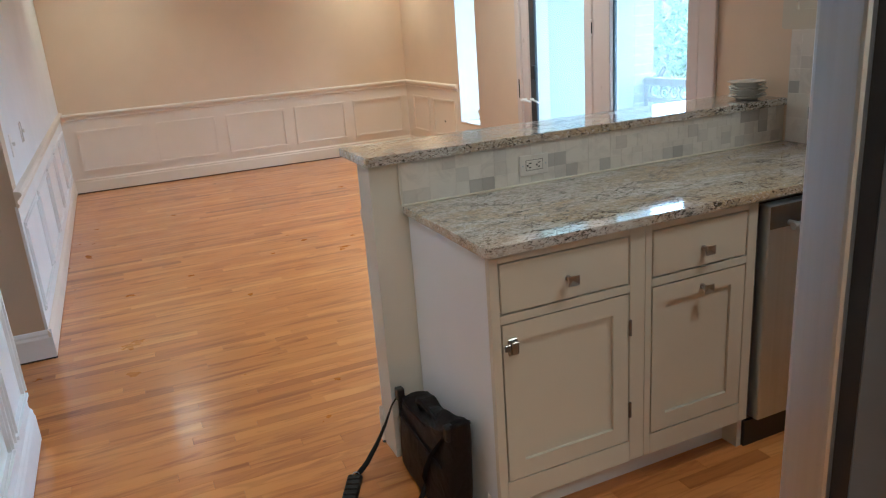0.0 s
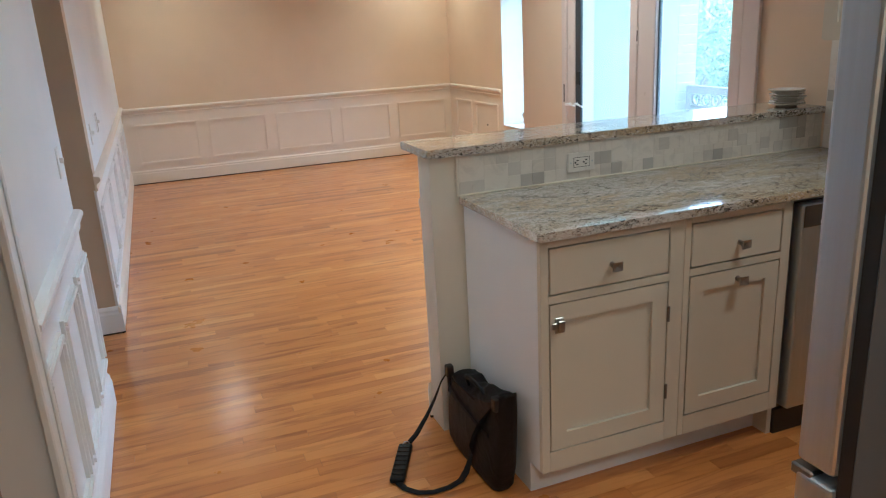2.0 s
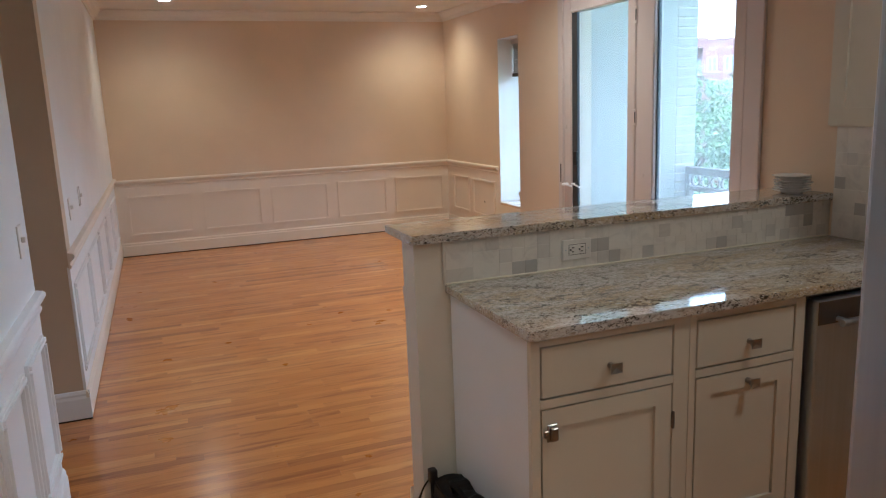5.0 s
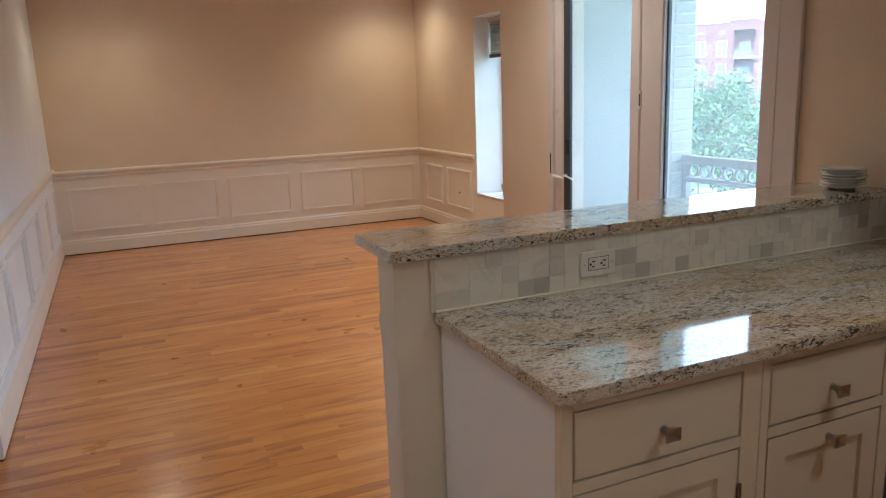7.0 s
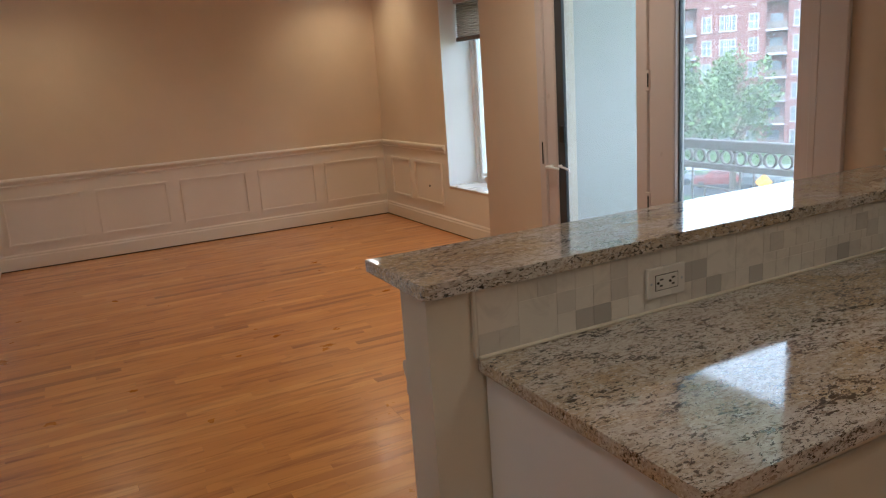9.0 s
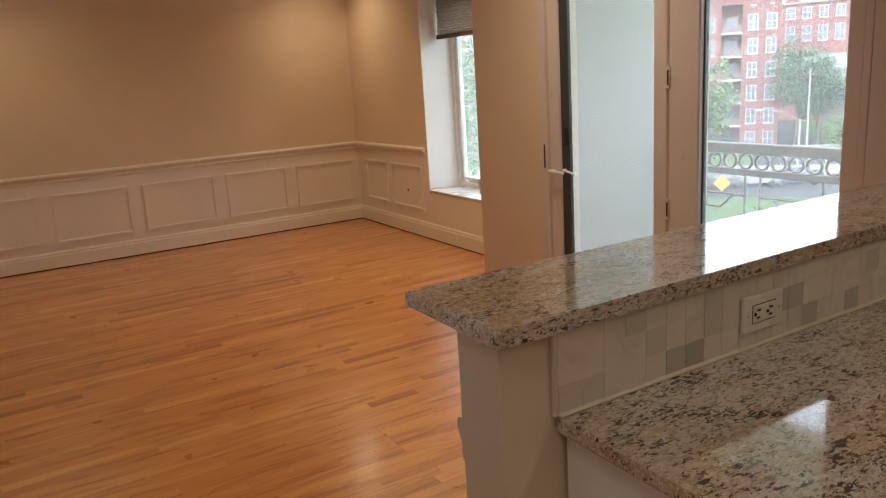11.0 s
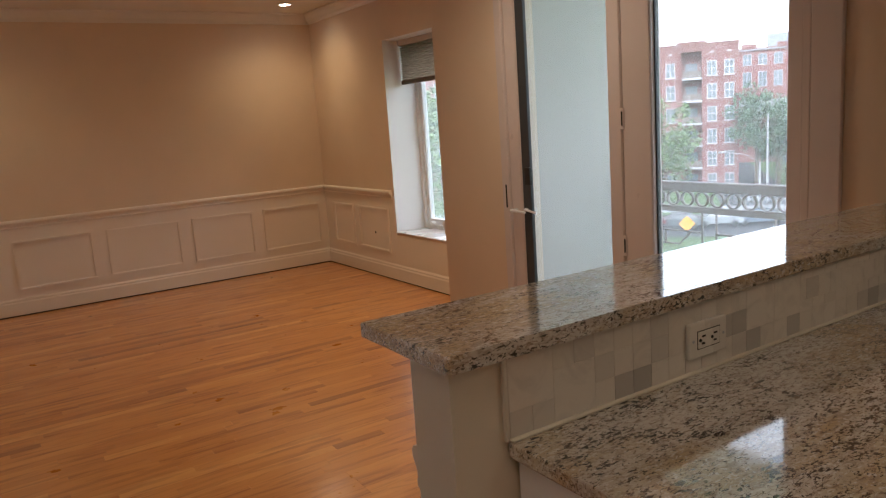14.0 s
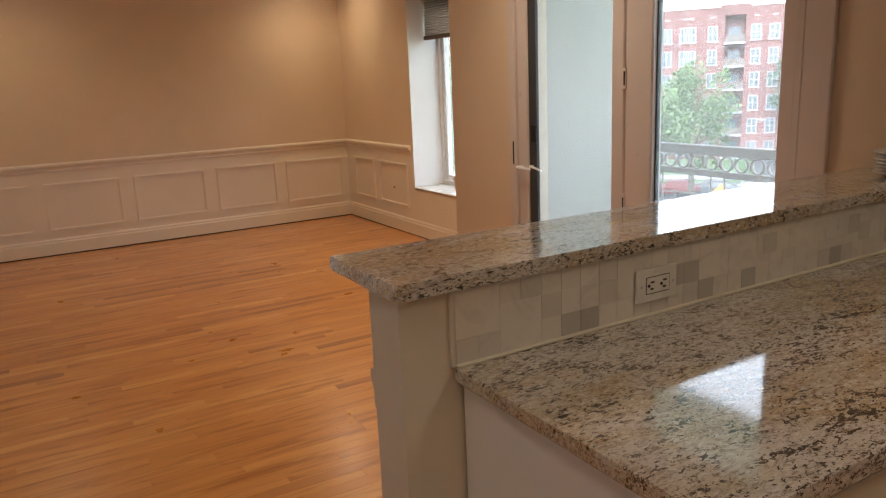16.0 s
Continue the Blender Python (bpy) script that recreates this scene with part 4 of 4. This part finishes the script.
solid("wall_lower_storeys", B(-2.2, 3.92, -1.9, 8.9, GROUND, -0.26), BRICK_PALE, "pale brick storeys below the flat", "wall")
solid("ground", B(-400, 900, -400, 900, GROUND - 0.5, GROUND), LAWN, "grass and ground far below the balcony", "ground")
solid("road", B(-90, 90, 69, 83, GROUND, GROUND + 0.02, m=Matrix.Translation((EYE_X, EYE_Y, 0)) @ Euler((0, 0, radians(-50))).to_matrix().to_4x4()), ASPHALT, "grey asphalt street below", "road")
solid("pavement", B(-90, 90, 85, 88, GROUND, GROUND + 0.15, m=Matrix.Translation((EYE_X, EYE_Y, 0)) @ Euler((0, 0, radians(-50))).to_matrix().to_4x4()), CONCRETE, "pale concrete pavement along the street", "pavement")
solid("side_road", B(6, 15, 84, 190, GROUND, GROUND + 0.022, m=Matrix.Translation((EYE_X, EYE_Y, 0)) @ Euler((0, 0, radians(-50))).to_matrix().to_4x4()), ASPHALT, "asphalt side street between the buildings", "road")


def bpart(name, bm, mat, parent, m, label=""):
    bmesh.ops.transform(bm, matrix=m, verts=bm.verts)
    return part(name, bm, mat, parent, label)


def far_window(owner, m, x, z, w, h, bars=True, trim=TRIM_FAR):
    """A sash window a little proud of the facade at local y 0."""
    bm = bmesh.new()
    t = 0.09
    box(bm, x - w / 2, x + w / 2, -0.10, 0.0, z + h / 2 - t, z + h / 2)
    box(bm, x - w / 2 - 0.08, x + w / 2 + 0.08, -0.16, 0.0, z - h / 2 - 0.06, z - h / 2 + t)
    box(bm, x - w / 2, x - w / 2 + t, -0.10, 0.0, z - h / 2 + t, z + h / 2 - t)
    box(bm, x + w / 2 - t, x + w / 2, -0.10, 0.0, z - h / 2 + t, z + h / 2 - t)
    if bars:
        box(bm, x - 0.05, x + 0.05, -0.10, 0.0, z - h / 2 + t, z + h / 2 - t)
        box(bm, x - w / 2 + t, x + w / 2 - t, -0.09, 0.0, z - 0.05, z + 0.05)
    wn_ = bpart("window", bm, trim, owner, m)
    bpart("pane", B(x - w / 2 + t, x + w / 2 - t, -0.04, 0.0, z - h / 2 + t, z + h / 2 - t), PANE_FAR, wn_, m)


# apartment block
MA = facing(50, 105)
apt = thing("apartment_building", MA.translation, "red brick apartment block with white sash windows and recessed balconies", "building")
TOPA = 8.7 - GROUND
BAYS = [2.15, -8.7, -19.5, -30.3]
bm = bmesh.new()
edges = sorted([-46.0, 9.2] + [v for b in BAYS for v in (b, b + 2.5)])
for a, b in zip(edges[0::2], edges[1::2]):
    box(bm, a, b, 0.0, 14, 0, TOPA)
for b in BAYS:
    box(bm, b, b + 2.5, 1.6, 14, 0, TOPA)
    box(bm, b, b + 2.5, 0.0, 1.6, TOPA - 0.9, TOPA)
bpart("wall", bm, BRICK_RED, apt, MA)
bm = bmesh.new()
box(bm, -46, 9.25, -0.08, 0.3, TOPA - 0.02, TOPA + 0.12)
for b in BAYS:
    box(bm, b - 0.6, b + 3.1, -0.06, 0.4, TOPA + 0.12, TOPA + 0.4)
bpart("parapet", bm, BRICK_RED, apt, MA)
ROWS_A = [5.55 - GROUND - 2.95 * k for k in range(6)]
for z in ROWS_A:
    for b in BAYS:
        for x in (b + 3.75, b + 5.9, b - 1.45, b - 4.1):
            if -46 < x < 9 and not any(q - 0.6 < x < q + 3.1 for q in BAYS):
                far_window(apt, MA, x, z, 1.2, 1.95)
                if z == ROWS_A[0]:
                    bpart("roof_vent", B(x - 0.3, x + 0.3, -0.12, 0.0, z + 1.95, z + 2.15), TRIM_FAR, apt, MA, "small white vent")
        bal = bpart("balcony", B(b, b + 2.5, -0.25, 1.6, z - 1.35, z - 1.1), TRIM_FAR, apt, MA, "white balcony slab")
        bpart("balcony_rail", B(b + 0.05, b + 2.45, -0.2, -0.15, z - 1.1, z - 0.25), BRICK_TAN, bal, MA, "dark balcony railing")
        bpart("balcony_door", B(b + 0.5, b + 2.0, 1.5, 1.6, z - 1.1, z + 0.8), PANE_FAR, bal, MA)

# school building behind
MB = facing(59, 150)
school = thing("school_building", MB.translation, "long red brick institutional building with tall white windows", "building")
gz = -GROUND
bm = bmesh.new()
box(bm, -26, 16, 0, 20, 0, 10.2 + gz)
for a in (-10, -4, 2, 7.5, 12):
    box(bm, a, a + 2.6, -0.05, 0.6, 10.2 + gz, 10.9 + gz)
box(bm, 4.5, 16, -0.3, 6, 10.2 + gz, 12.3 + gz)
bpart("wall", bm, BRICK_RED2, school, MB)
bpart("cornice", B(-26, 16.2, -0.35, 0.0, 9.75 + gz, 10.0 + gz), CONCRETE, school, MB, "pale stone cornice")
bpart("roof_structure", B(-6, 6, 8, 16, 10.2 + gz, 13.0 + gz), ROOFING, school, MB, "grey rooftop structure")
bpart("chimney", B(1.4, 2.9, 6, 7.5, 12.0 + gz, 14.6 + gz), ROOFING, school, MB)
bpart("stone_base", B(-26, 16.2, -0.5, 0.0, -1.2 + gz, 0.9 + gz), CONCRETE, school, MB, "pale stone lower storey")
for k in range(9):
    x = -9.0 - 2.62 * 2 + 2.62 * k
    far_window(school, MB, x, 8.15 + gz, 1.5, 2.0)
    far_window(school, MB, x, 4.6 + gz, 1.5, 2.7)
    if k < 8:
        far_window(school, MB, x, -1.6 + gz, 1.4, 1.6)
bpart("stair_bay", B(6.3, 8.5, -0.25, 0.0, 1.1 + gz, 9.7 + gz), CONCRETE, school, MB, "pale stone stair bay")
far_window(school, facing(59, 149.7), 7.4, 8.2 + gz, 1.3, 2.0)
far_window(school, facing(59, 149.7), 7.4, 2.6 + gz, 1.3, 2.0)

# low brick building in front of it
MC = facing(60, 112)
low = thing("low_brick_building", MC.translation, "low brown brick building with small windows and a grey roof", "building")
bm = bmesh.new()
box(bm, -5, 7, 0, 14, 0, -2.55 + gz)
for a in (-5, -2.2, 0.6, 3.4, 5.6):
    box(bm, a, a + 1.2, -0.05, 0.4, -2.55 + gz, -2.15 + gz)
bpart("wall", bm, BRICK_TAN, low, MC)
bpart("roof", B(-5, 7.2, 2, 26, -2.6 + gz, -0.9 + gz), ROOFING, low, MC, "pale grey roof")
for k in range(8):
    far_window(low, MC, -4.2 + 1.4 * k, -4.6 + gz, 0.8, 1.5, False, CONCRETE)
for k in range(5):
    far_window(low, MC, -3.6 + 2.2 * k, -7.6 + gz, 0.9, 1.5, False, CONCRETE)

MG = facing(64, 82)
gar = thing("garage_building", MG.translation, "small pink brick building with a white flat roof edge", "building")
bpart("wall", B(-3.2, 4, 0, 8, 0, -5.2 + gz), BRICK_RED2, gar, MG)
bpart("roof", B(-3.5, 4.3, -0.3, 8.3, -5.2 + gz, -4.85 + gz), TRIM_FAR, gar, MG, "white roof edge")
bpart("roof_box", B(-1.5, 4.0, 2, 7, -4.85 + gz, -3.6 + gz), ROOFING, gar, MG)
far_window(gar, MG, -1.8, -6.6 + gz, 1.3, 1.1)
far_window(gar, MG, 1.6, -6.6 + gz, 1.3, 1.1)


def tree(az, d, top_el, crown_r, mat, seed, leaves=5500, label="broad green leafy street tree"):
    r = random.Random(seed)
    base = bearing(az, d)
    top = EYE_Z + d * math.tan(radians(top_el))
    hgt = top - GROUND
    t = thing("tree", base, label, "tree")
    bm = bmesh.new()
    fork = base + Vector((0, 0, hgt * 0.42))
    cyl(bm, base, fork, 0.32, 0.2, 10)
    tips = []
    for i in range(7):
        a = 2 * math.pi * i / 7 + r.uniform(-0.3, 0.3)
        tip = base + Vector((math.cos(a) * crown_r * 0.6, math.sin(a) * crown_r * 0.6, hgt * r.uniform(0.62, 0.88)))
        cyl(bm, fork, tip, 0.13, 0.04, 7)
        tips.append(tip)
    part("trunk", bm, BARK, t)
    centre = base + Vector((0, 0, hgt * 0.66))
    clumps = []
    for i in range(60):
        v = Vector((r.gauss(0, 1), r.gauss(0, 1), r.gauss(0, 1))).normalized() * r.uniform(0.45, 1.0)
        clumps.append((centre + Vector((v.x * crown_r, v.y * crown_r, v.z * hgt * 0.34)), r.uniform(0.16, 0.34) * crown_r))
    vv, ff = [], []
    for i in range(leaves):
        c, cr = r.choice(clumps)
        d3 = Vector((r.gauss(0, 1), r.gauss(0, 1), r.gauss(0, 1))).normalized() * cr * r.uniform(0.6, 1.05)
        p = c + d3
        s = r.uniform(0.12, 0.24)
        q = Euler((r.uniform(-1.1, 1.1), r.uniform(-1.1, 1.1), r.uniform(0, 6.28))).to_matrix()
        k = len(vv)
        for a, b in ((-1, 0), (0, -0.6), (1, 0), (0, 0.6)):
            vv.append(tuple(p - base + q @ Vector((a * s, b * s, 0.15 * s * (1 - abs(a))))))
        ff.append((k, k + 1, k + 2, k + 3))
    me = bpy.data.meshes.new("crown")
    me.from_pydata(vv, [], ff)
    me.materials.append(mat)
    crown = new("crown", me)
    crown.parent = t
    ORG[crown] = base


tree(49.3, 66, 0.2, 4.0, LEAF, 1)
tree(45.0, 58, 0.6, 4.2, LEAF, 2)
tree(40.2, 54, 1.6, 4.4, LEAF, 3)
tree(34.0, 52, 2.4, 4.6, LEAF, 4)
tree(29.0, 60, 2.0, 4.6, LEAF, 5)
tree(56.2, 104, 0.7, 3.6, LEAF_DARK, 6, label="dark green leafy tree beyond the street")
tree(57.6, 106, -0.6, 3.4, LEAF_DARK, 7, label="dark green leafy tree beyond the street")
tree(59.6, 98, -4.4, 3.4, LEAF, 8, 5000, "low bright green bushy tree")
tree(62.0, 52, -12.0, 2.2, LEAF, 9, 2500, "small round green shrub")
tree(55.5, 56, -11.4, 2.2, LEAF, 10, 2500, "small round green shrub")


def car(az, d, turn, mat, label):
    t = thing("car", bearing(az, d, GROUND + 0.022), label, "car", "parked cars")
    m = Matrix.Translation(bearing(az, d, GROUND + 0.022)) @ Euler((0, 0, radians(turn))).to_matrix().to_4x4()
    bm = bmesh.new()
    prof = [(-2.2, 0.35), (-2.25, 0.75), (-2.0, 0.95), (-1.2, 1.02), (-0.6, 1.45), (1.0, 1.48), (1.75, 1.05), (2.2, 0.98), (2.25, 0.4)]
    sides = []
    for s in (-0.88, 0.88):
        sides.append([bm.verts.new((x, s * (0.82 if z > 1.1 else 1), z)) for x, z in prof])
    bm.faces.new(sides[0])
    bm.faces.new(sides[1][::-1])
    for i in range(len(prof)):
        j = (i + 1) % len(prof)
        bm.faces.new((sides[0][i], sides[1][i], sides[1][j], sides[0][j]))
    bpart("body", bm, mat, t, m)
    bm = bmesh.new()
    for s in (-0.80, 0.80):
        vs = [bm.verts.new((x, s * 1.01 if z < 1.2 else s * 0.95, z)) for x, z in ((-0.95, 1.08), (1.45, 1.1), (0.9, 1.40), (-0.5, 1.38))]
        bm.faces.new(vs)
    bmesh.ops.solidify(bm, geom=bm.faces[:], thickness=0.02)
    bpart("side_windows", bm, PANE_FAR, t, m, "dark glass")
    for x in (-1.4, 1.4):
        for s in (-0.85, 0.85):
            bm = bmesh.new()
            cyl(bm, (x, s - 0.1, 0.33), (x, s + 0.1, 0.33), 0.33, n=16)
            bpart("wheel", bm, BLACK, t, m, "black tyre")


CARS = [(50.8, 74, (0.12, 0.13, 0.14)), (53.6, 75, (0.22, 0.23, 0.24)), (56.3, 76, (0.08, 0.10, 0.13)), (48.2, 74, (0.22, 0.05, 0.045)), (59.5, 80, (0.32, 0.32, 0.33)), (45.0, 76, (0.2, 0.22, 0.25))]
for i, (az, d, c) in enumerate(CARS):
    car(az, d, -50 + 4 * (i % 3), paint("car_paint", c, 0.25, 0.01, 0.0), ["dark grey", "silver", "black", "red", "pale grey", "slate grey"][i] + " parked car on the street")


def pole(az, d, top_el, label, arm):
    base = bearing(az, d)
    top = EYE_Z + d * math.tan(radians(top_el))
    t = thing("street_lamp" if arm else "utility_pole", base, label, "street lamp" if arm else "pole")
    bm = bmesh.new()
    cyl(bm, base, (base.x, base.y, top), 0.14, 0.09, 10)
    part("pole", bm, CONCRETE, t)
    side = Vector((-math.cos(radians(az)), math.sin(radians(az)), 0))
    bm = bmesh.new()
    tp = Vector((base.x, base.y, top))
    if arm:
        tube(bm, [tp, tp + side * 1.5 + Vector((0, 0, 0.9)), tp + side * 3.4 + Vector((0, 0, 1.2))], 0.10, 0.10)
        part("arm", bm, CONCRETE, t)
        e = tp + side * 3.8 + Vector((0, 0, 1.2))
        part("lamp_head", B(e.x - 0.4, e.x + 0.4, e.y - 0.25, e.y + 0.25, e.z - 0.1, e.z + 0.1, bevel=0.05), CONCRETE, t)
    else:
        for dz in (0.6, 1.3, 2.6):
            cyl(bm, tp - side * 1.0 - Vector((0, 0, dz)), tp + side * 1.0 - Vector((0, 0, dz)), 0.06, n=6)
        part("crossarms", bm, BARK, t)


pole(56.9, 92, -1.2, "tall grey utility pole with crossarms", False)
pole(56.4, 86, -4.6, "grey street lamp with a curved arm", True)
sg = thing("warning_sign", bearing(51.4, 68), "orange diamond warning sign on a post", "street sign")
bm = bmesh.new()
cyl(bm, bearing(51.4, 68), bearing(51.4, 68, -8.6), 0.05, n=8)
part("post", bm, CONCRETE, sg)
m = Matrix.Translation(bearing(51.4, 67.9, -9.2)) @ Euler((0, 0, radians(-51.4))).to_matrix().to_4x4() @ Euler((0, radians(45), 0)).to_matrix().to_4x4()
part("sign_plate", B(-0.5, 0.5, -0.02, 0.02, -0.5, 0.5, m=m), YELLOW, sg, "orange diamond plate")
fn = thing("fence", bearing(60, 92), "pale metal fence along the far lots", "fence")
MF = facing(60, 92)
for k in range(28):
    bpart("post", B(-7 + 0.5 * k, -6.88 + 0.5 * k, 0, 0.06, 0, 1.9), TRIM_FAR, fn, MF)
for z in (0.3, 1.8):
    bpart("rail", B(-7, 7, 0.06, 0.1, z, z + 0.1), TRIM_FAR, fn, MF)

# ---- oak strip floor ----
def reach(y):
    """How far the floor runs at that y, from wall to wall."""
    lo = -2.02 if 2.9 < y < 4.1 else -1.52 if 0.38 < y < 2.3 else -0.60
    hi = 3.42 if y > 4.9 else 0.80 if y < -0.2 else 2.56
    return lo, hi


sub = bmesh.new()
for y0, y1 in ((-1.75, -0.2), (-0.2, 0.4), (0.4, 2.28), (2.28, 2.92), (2.92, 4.08), (4.08, 4.92), (4.92, 8.7)):
    box(sub, *reach((y0 + y1) / 2), y0, y1, -0.2, -0.012)
solid("subfloor", sub, paint("subfloor", (0.09, 0.04, 0.015), 0.9), "dark joints below the oak strips", "subfloor")
floor_ob = thing("floor", (0, 0, 0), "honey-coloured varnished oak strip floor", "floor")
floor_ob["kind"] = "structure"
W = 0.057
rng = random.Random(5)
LENGTHS = [0.25, 0.35, 0.45, 0.6, 0.75, 0.9, 1.1, 1.35]
boards = {}


def board_mesh(L):
    if L not in boards:
        bm = bmesh.new()
        c, t = 0.0003, 0.0003
        w, l = W - 0.0004, L - 0.0005
        top = [bm.verts.new(p) for p in ((c, c, 0), (l - c, c, 0), (l - c, w - c, 0), (c, w - c, 0))]
        mid = [bm.verts.new(p) for p in ((0, 0, -t), (l, 0, -t), (l, w, -t), (0, w, -t))]
        low = [bm.verts.new(p) for p in ((0, 0, -0.011), (l, 0, -0.011), (l, w, -0.011), (0, w, -0.011))]
        bm.faces.new(top)
        for a, b in ((mid, top), (low, mid)):
            for i in range(4):
                j = (i + 1) % 4
                bm.faces.new((a[i], a[j], b[j], b[i]))
        boards[L] = finish(bm)
        boards[L].materials.append(OAK)
    return boards[L]


verts, faces = [], []
single = 0
y = -1.74
while y < 8.62:
    x_lo, x_hi = reach(y)
    x = x_lo - rng.uniform(0, 0.9)
    while x < x_hi:
        L = rng.choice(LENGTHS)
        lo, hi = max(x, x_lo), min(x + L, x_hi)
        if hi - lo > 0.02:
            if 1.75 < y < 5.9 and x >= x_lo and x + L <= x_hi + 0.1 and single < 300:
                ob = new("board", board_mesh(L))
                ob.location = (x, y, 0)
                ob.parent = floor_ob
                single += 1
            else:
                c, t, w = 0.0003, 0.0003, W - 0.0004
                a, b = lo, hi - 0.0006
                k = len(verts)
                verts += [(a + c, y + c, 0), (b - c, y + c, 0), (b - c, y + w - c, 0), (a + c, y + w - c, 0), (a, y, -t), (b, y, -t), (b, y + w, -t), (a, y + w, -t),
                          (a, y, -0.011), (b, y, -0.011), (b, y + w, -0.011), (a, y + w, -0.011)]
                faces.append((k, k + 1, k + 2, k + 3))
                for s in (0, 4):
                    for i in range(4):
                        j = (i + 1) % 4
                        faces.append((k + s + 4 + i, k + s + 4 + j, k + s + j, k + s + i))
        x += L
    y += W
me = bpy.data.meshes.new("strips")
me.from_pydata(verts, [], faces)
me.materials.append(OAK_REST)
rest = new("strips", me)
rest.parent = floor_ob
tagged(rest, kind="stuff")

# ---- marble mosaic on the half wall and the kitchen wall ----
def tiles(owner, place, w, h, seed, toned):
    """Mixed mosaic on a grid of one-inch units: four-inch and two-inch squares; toned names the grey two-inch ones."""
    r = random.Random(seed)
    u = 0.0243
    nx, nz = int(w / u), int(round(h / u))
    used = [[False] * nz for _ in range(nx)]
    meshes = {}

    def lay(i, j, a, b, mat):
        for p in range(i, min(nx, i + a)):
            for q in range(j, min(nz, j + b)):
                used[p][q] = True
        key = a, b, mat.name
        if key not in meshes:
            meshes[key] = finish(B(0.0004, a * u - 0.0004, 0.0, 0.003, 0.0004, b * u - 0.0004, bevel=0.0004))
            meshes[key].materials.append(mat)
        ob = new("tile", meshes[key])
        ob.matrix_basis = place(i * u, j * u)
        ob.parent = owner

    for i, j, mat in toned:
        lay(i, j, 2, 2, mat)
    for i in range(nx):
        for j in range(nz):
            if used[i][j]:
                continue
            sizes = [(4, 4), (2, 2), (2, 1), (1, 2), (1, 1)] if r.random() < 0.6 else [(2, 2), (2, 1), (1, 2), (1, 1)]
            for a, b in sizes:
                if i + a <= nx and j + b <= nz and not any(used[p][q] for p in range(i, i + a) for q in range(j, j + b)):
                    lay(i, j, a, b, TILE_PALE if (a, b) == (2, 2) and r.random() < 0.12 else TILE)
                    break


band = solid("backsplash", B(0.800, XD, 2.2165, 2.2215, 0.917, 1.061), GROUT, "mixed white and grey marble mosaic behind the counter", "backsplash")
tiles(band, lambda a, b: pose(0.805 + a, 2.2155, 0.9175 + b), 1.69, 0.146, 3,
      [(0, 0, TILE_PALE), (2, 0, TILE_PALE), (8, 2, TILE_PALE), (10, 0, TILE_GREY), (12, 0, TILE_GREY), (14, 2, TILE_PALE), (22, 2, TILE_GREY), (24, 2, TILE_GREY), (24, 0, TILE_PALE), (26, 0, TILE_GREY),
       (32, 0, TILE_GREY), (35, 3, TILE_PALE), (46, 0, TILE_GREY), (48, 0, TILE_PALE), (51, 2, TILE_PALE), (56, 1, TILE_PALE), (60, 4, TILE_GREY), (62, 4, TILE_GREY), (64, 2, TILE_GREY), (61, 2, TILE_PALE), (59, 0, TILE_PALE), (64, 4, TILE_GREY)])
side = solid("backsplash", B(XD - 0.005, XD - 0.0005, 0.7, 2.200, 0.917, 1.374), GROUT, "mixed white and grey marble mosaic on the kitchen wall", "backsplash")
tiles(side, lambda a, b: pose(XD - 0.006, 2.196 - a, 0.9175 + b, 0, 0, -90), 0.75, 0.455, 4,
      [(0, 8, TILE_GREY), (2, 12, TILE_PALE), (4, 4, TILE_GREY), (8, 10, TILE_PALE), (10, 2, TILE_GREY), (14, 12, TILE_GREY), (18, 6, TILE_PALE), (22, 10, TILE_GREY), (25, 2, TILE_PALE)])
solid("caulk_bead", B(0.802, XD - 0.006, 2.206, 2.2165, 0.916, 0.922, bevel=0.002), paint("caulk", (0.76, 0.70, 0.58), 0.5), "cream caulk line along the counter", "trim")
solid("tile_edge_trim", B(0.794, 0.801, 2.212, 2.2215, 0.917, 1.061, bevel=0.002), paint("edge_trim", (0.74, 0.70, 0.62), 0.4), "cream edge strip beside the tiles", "trim")
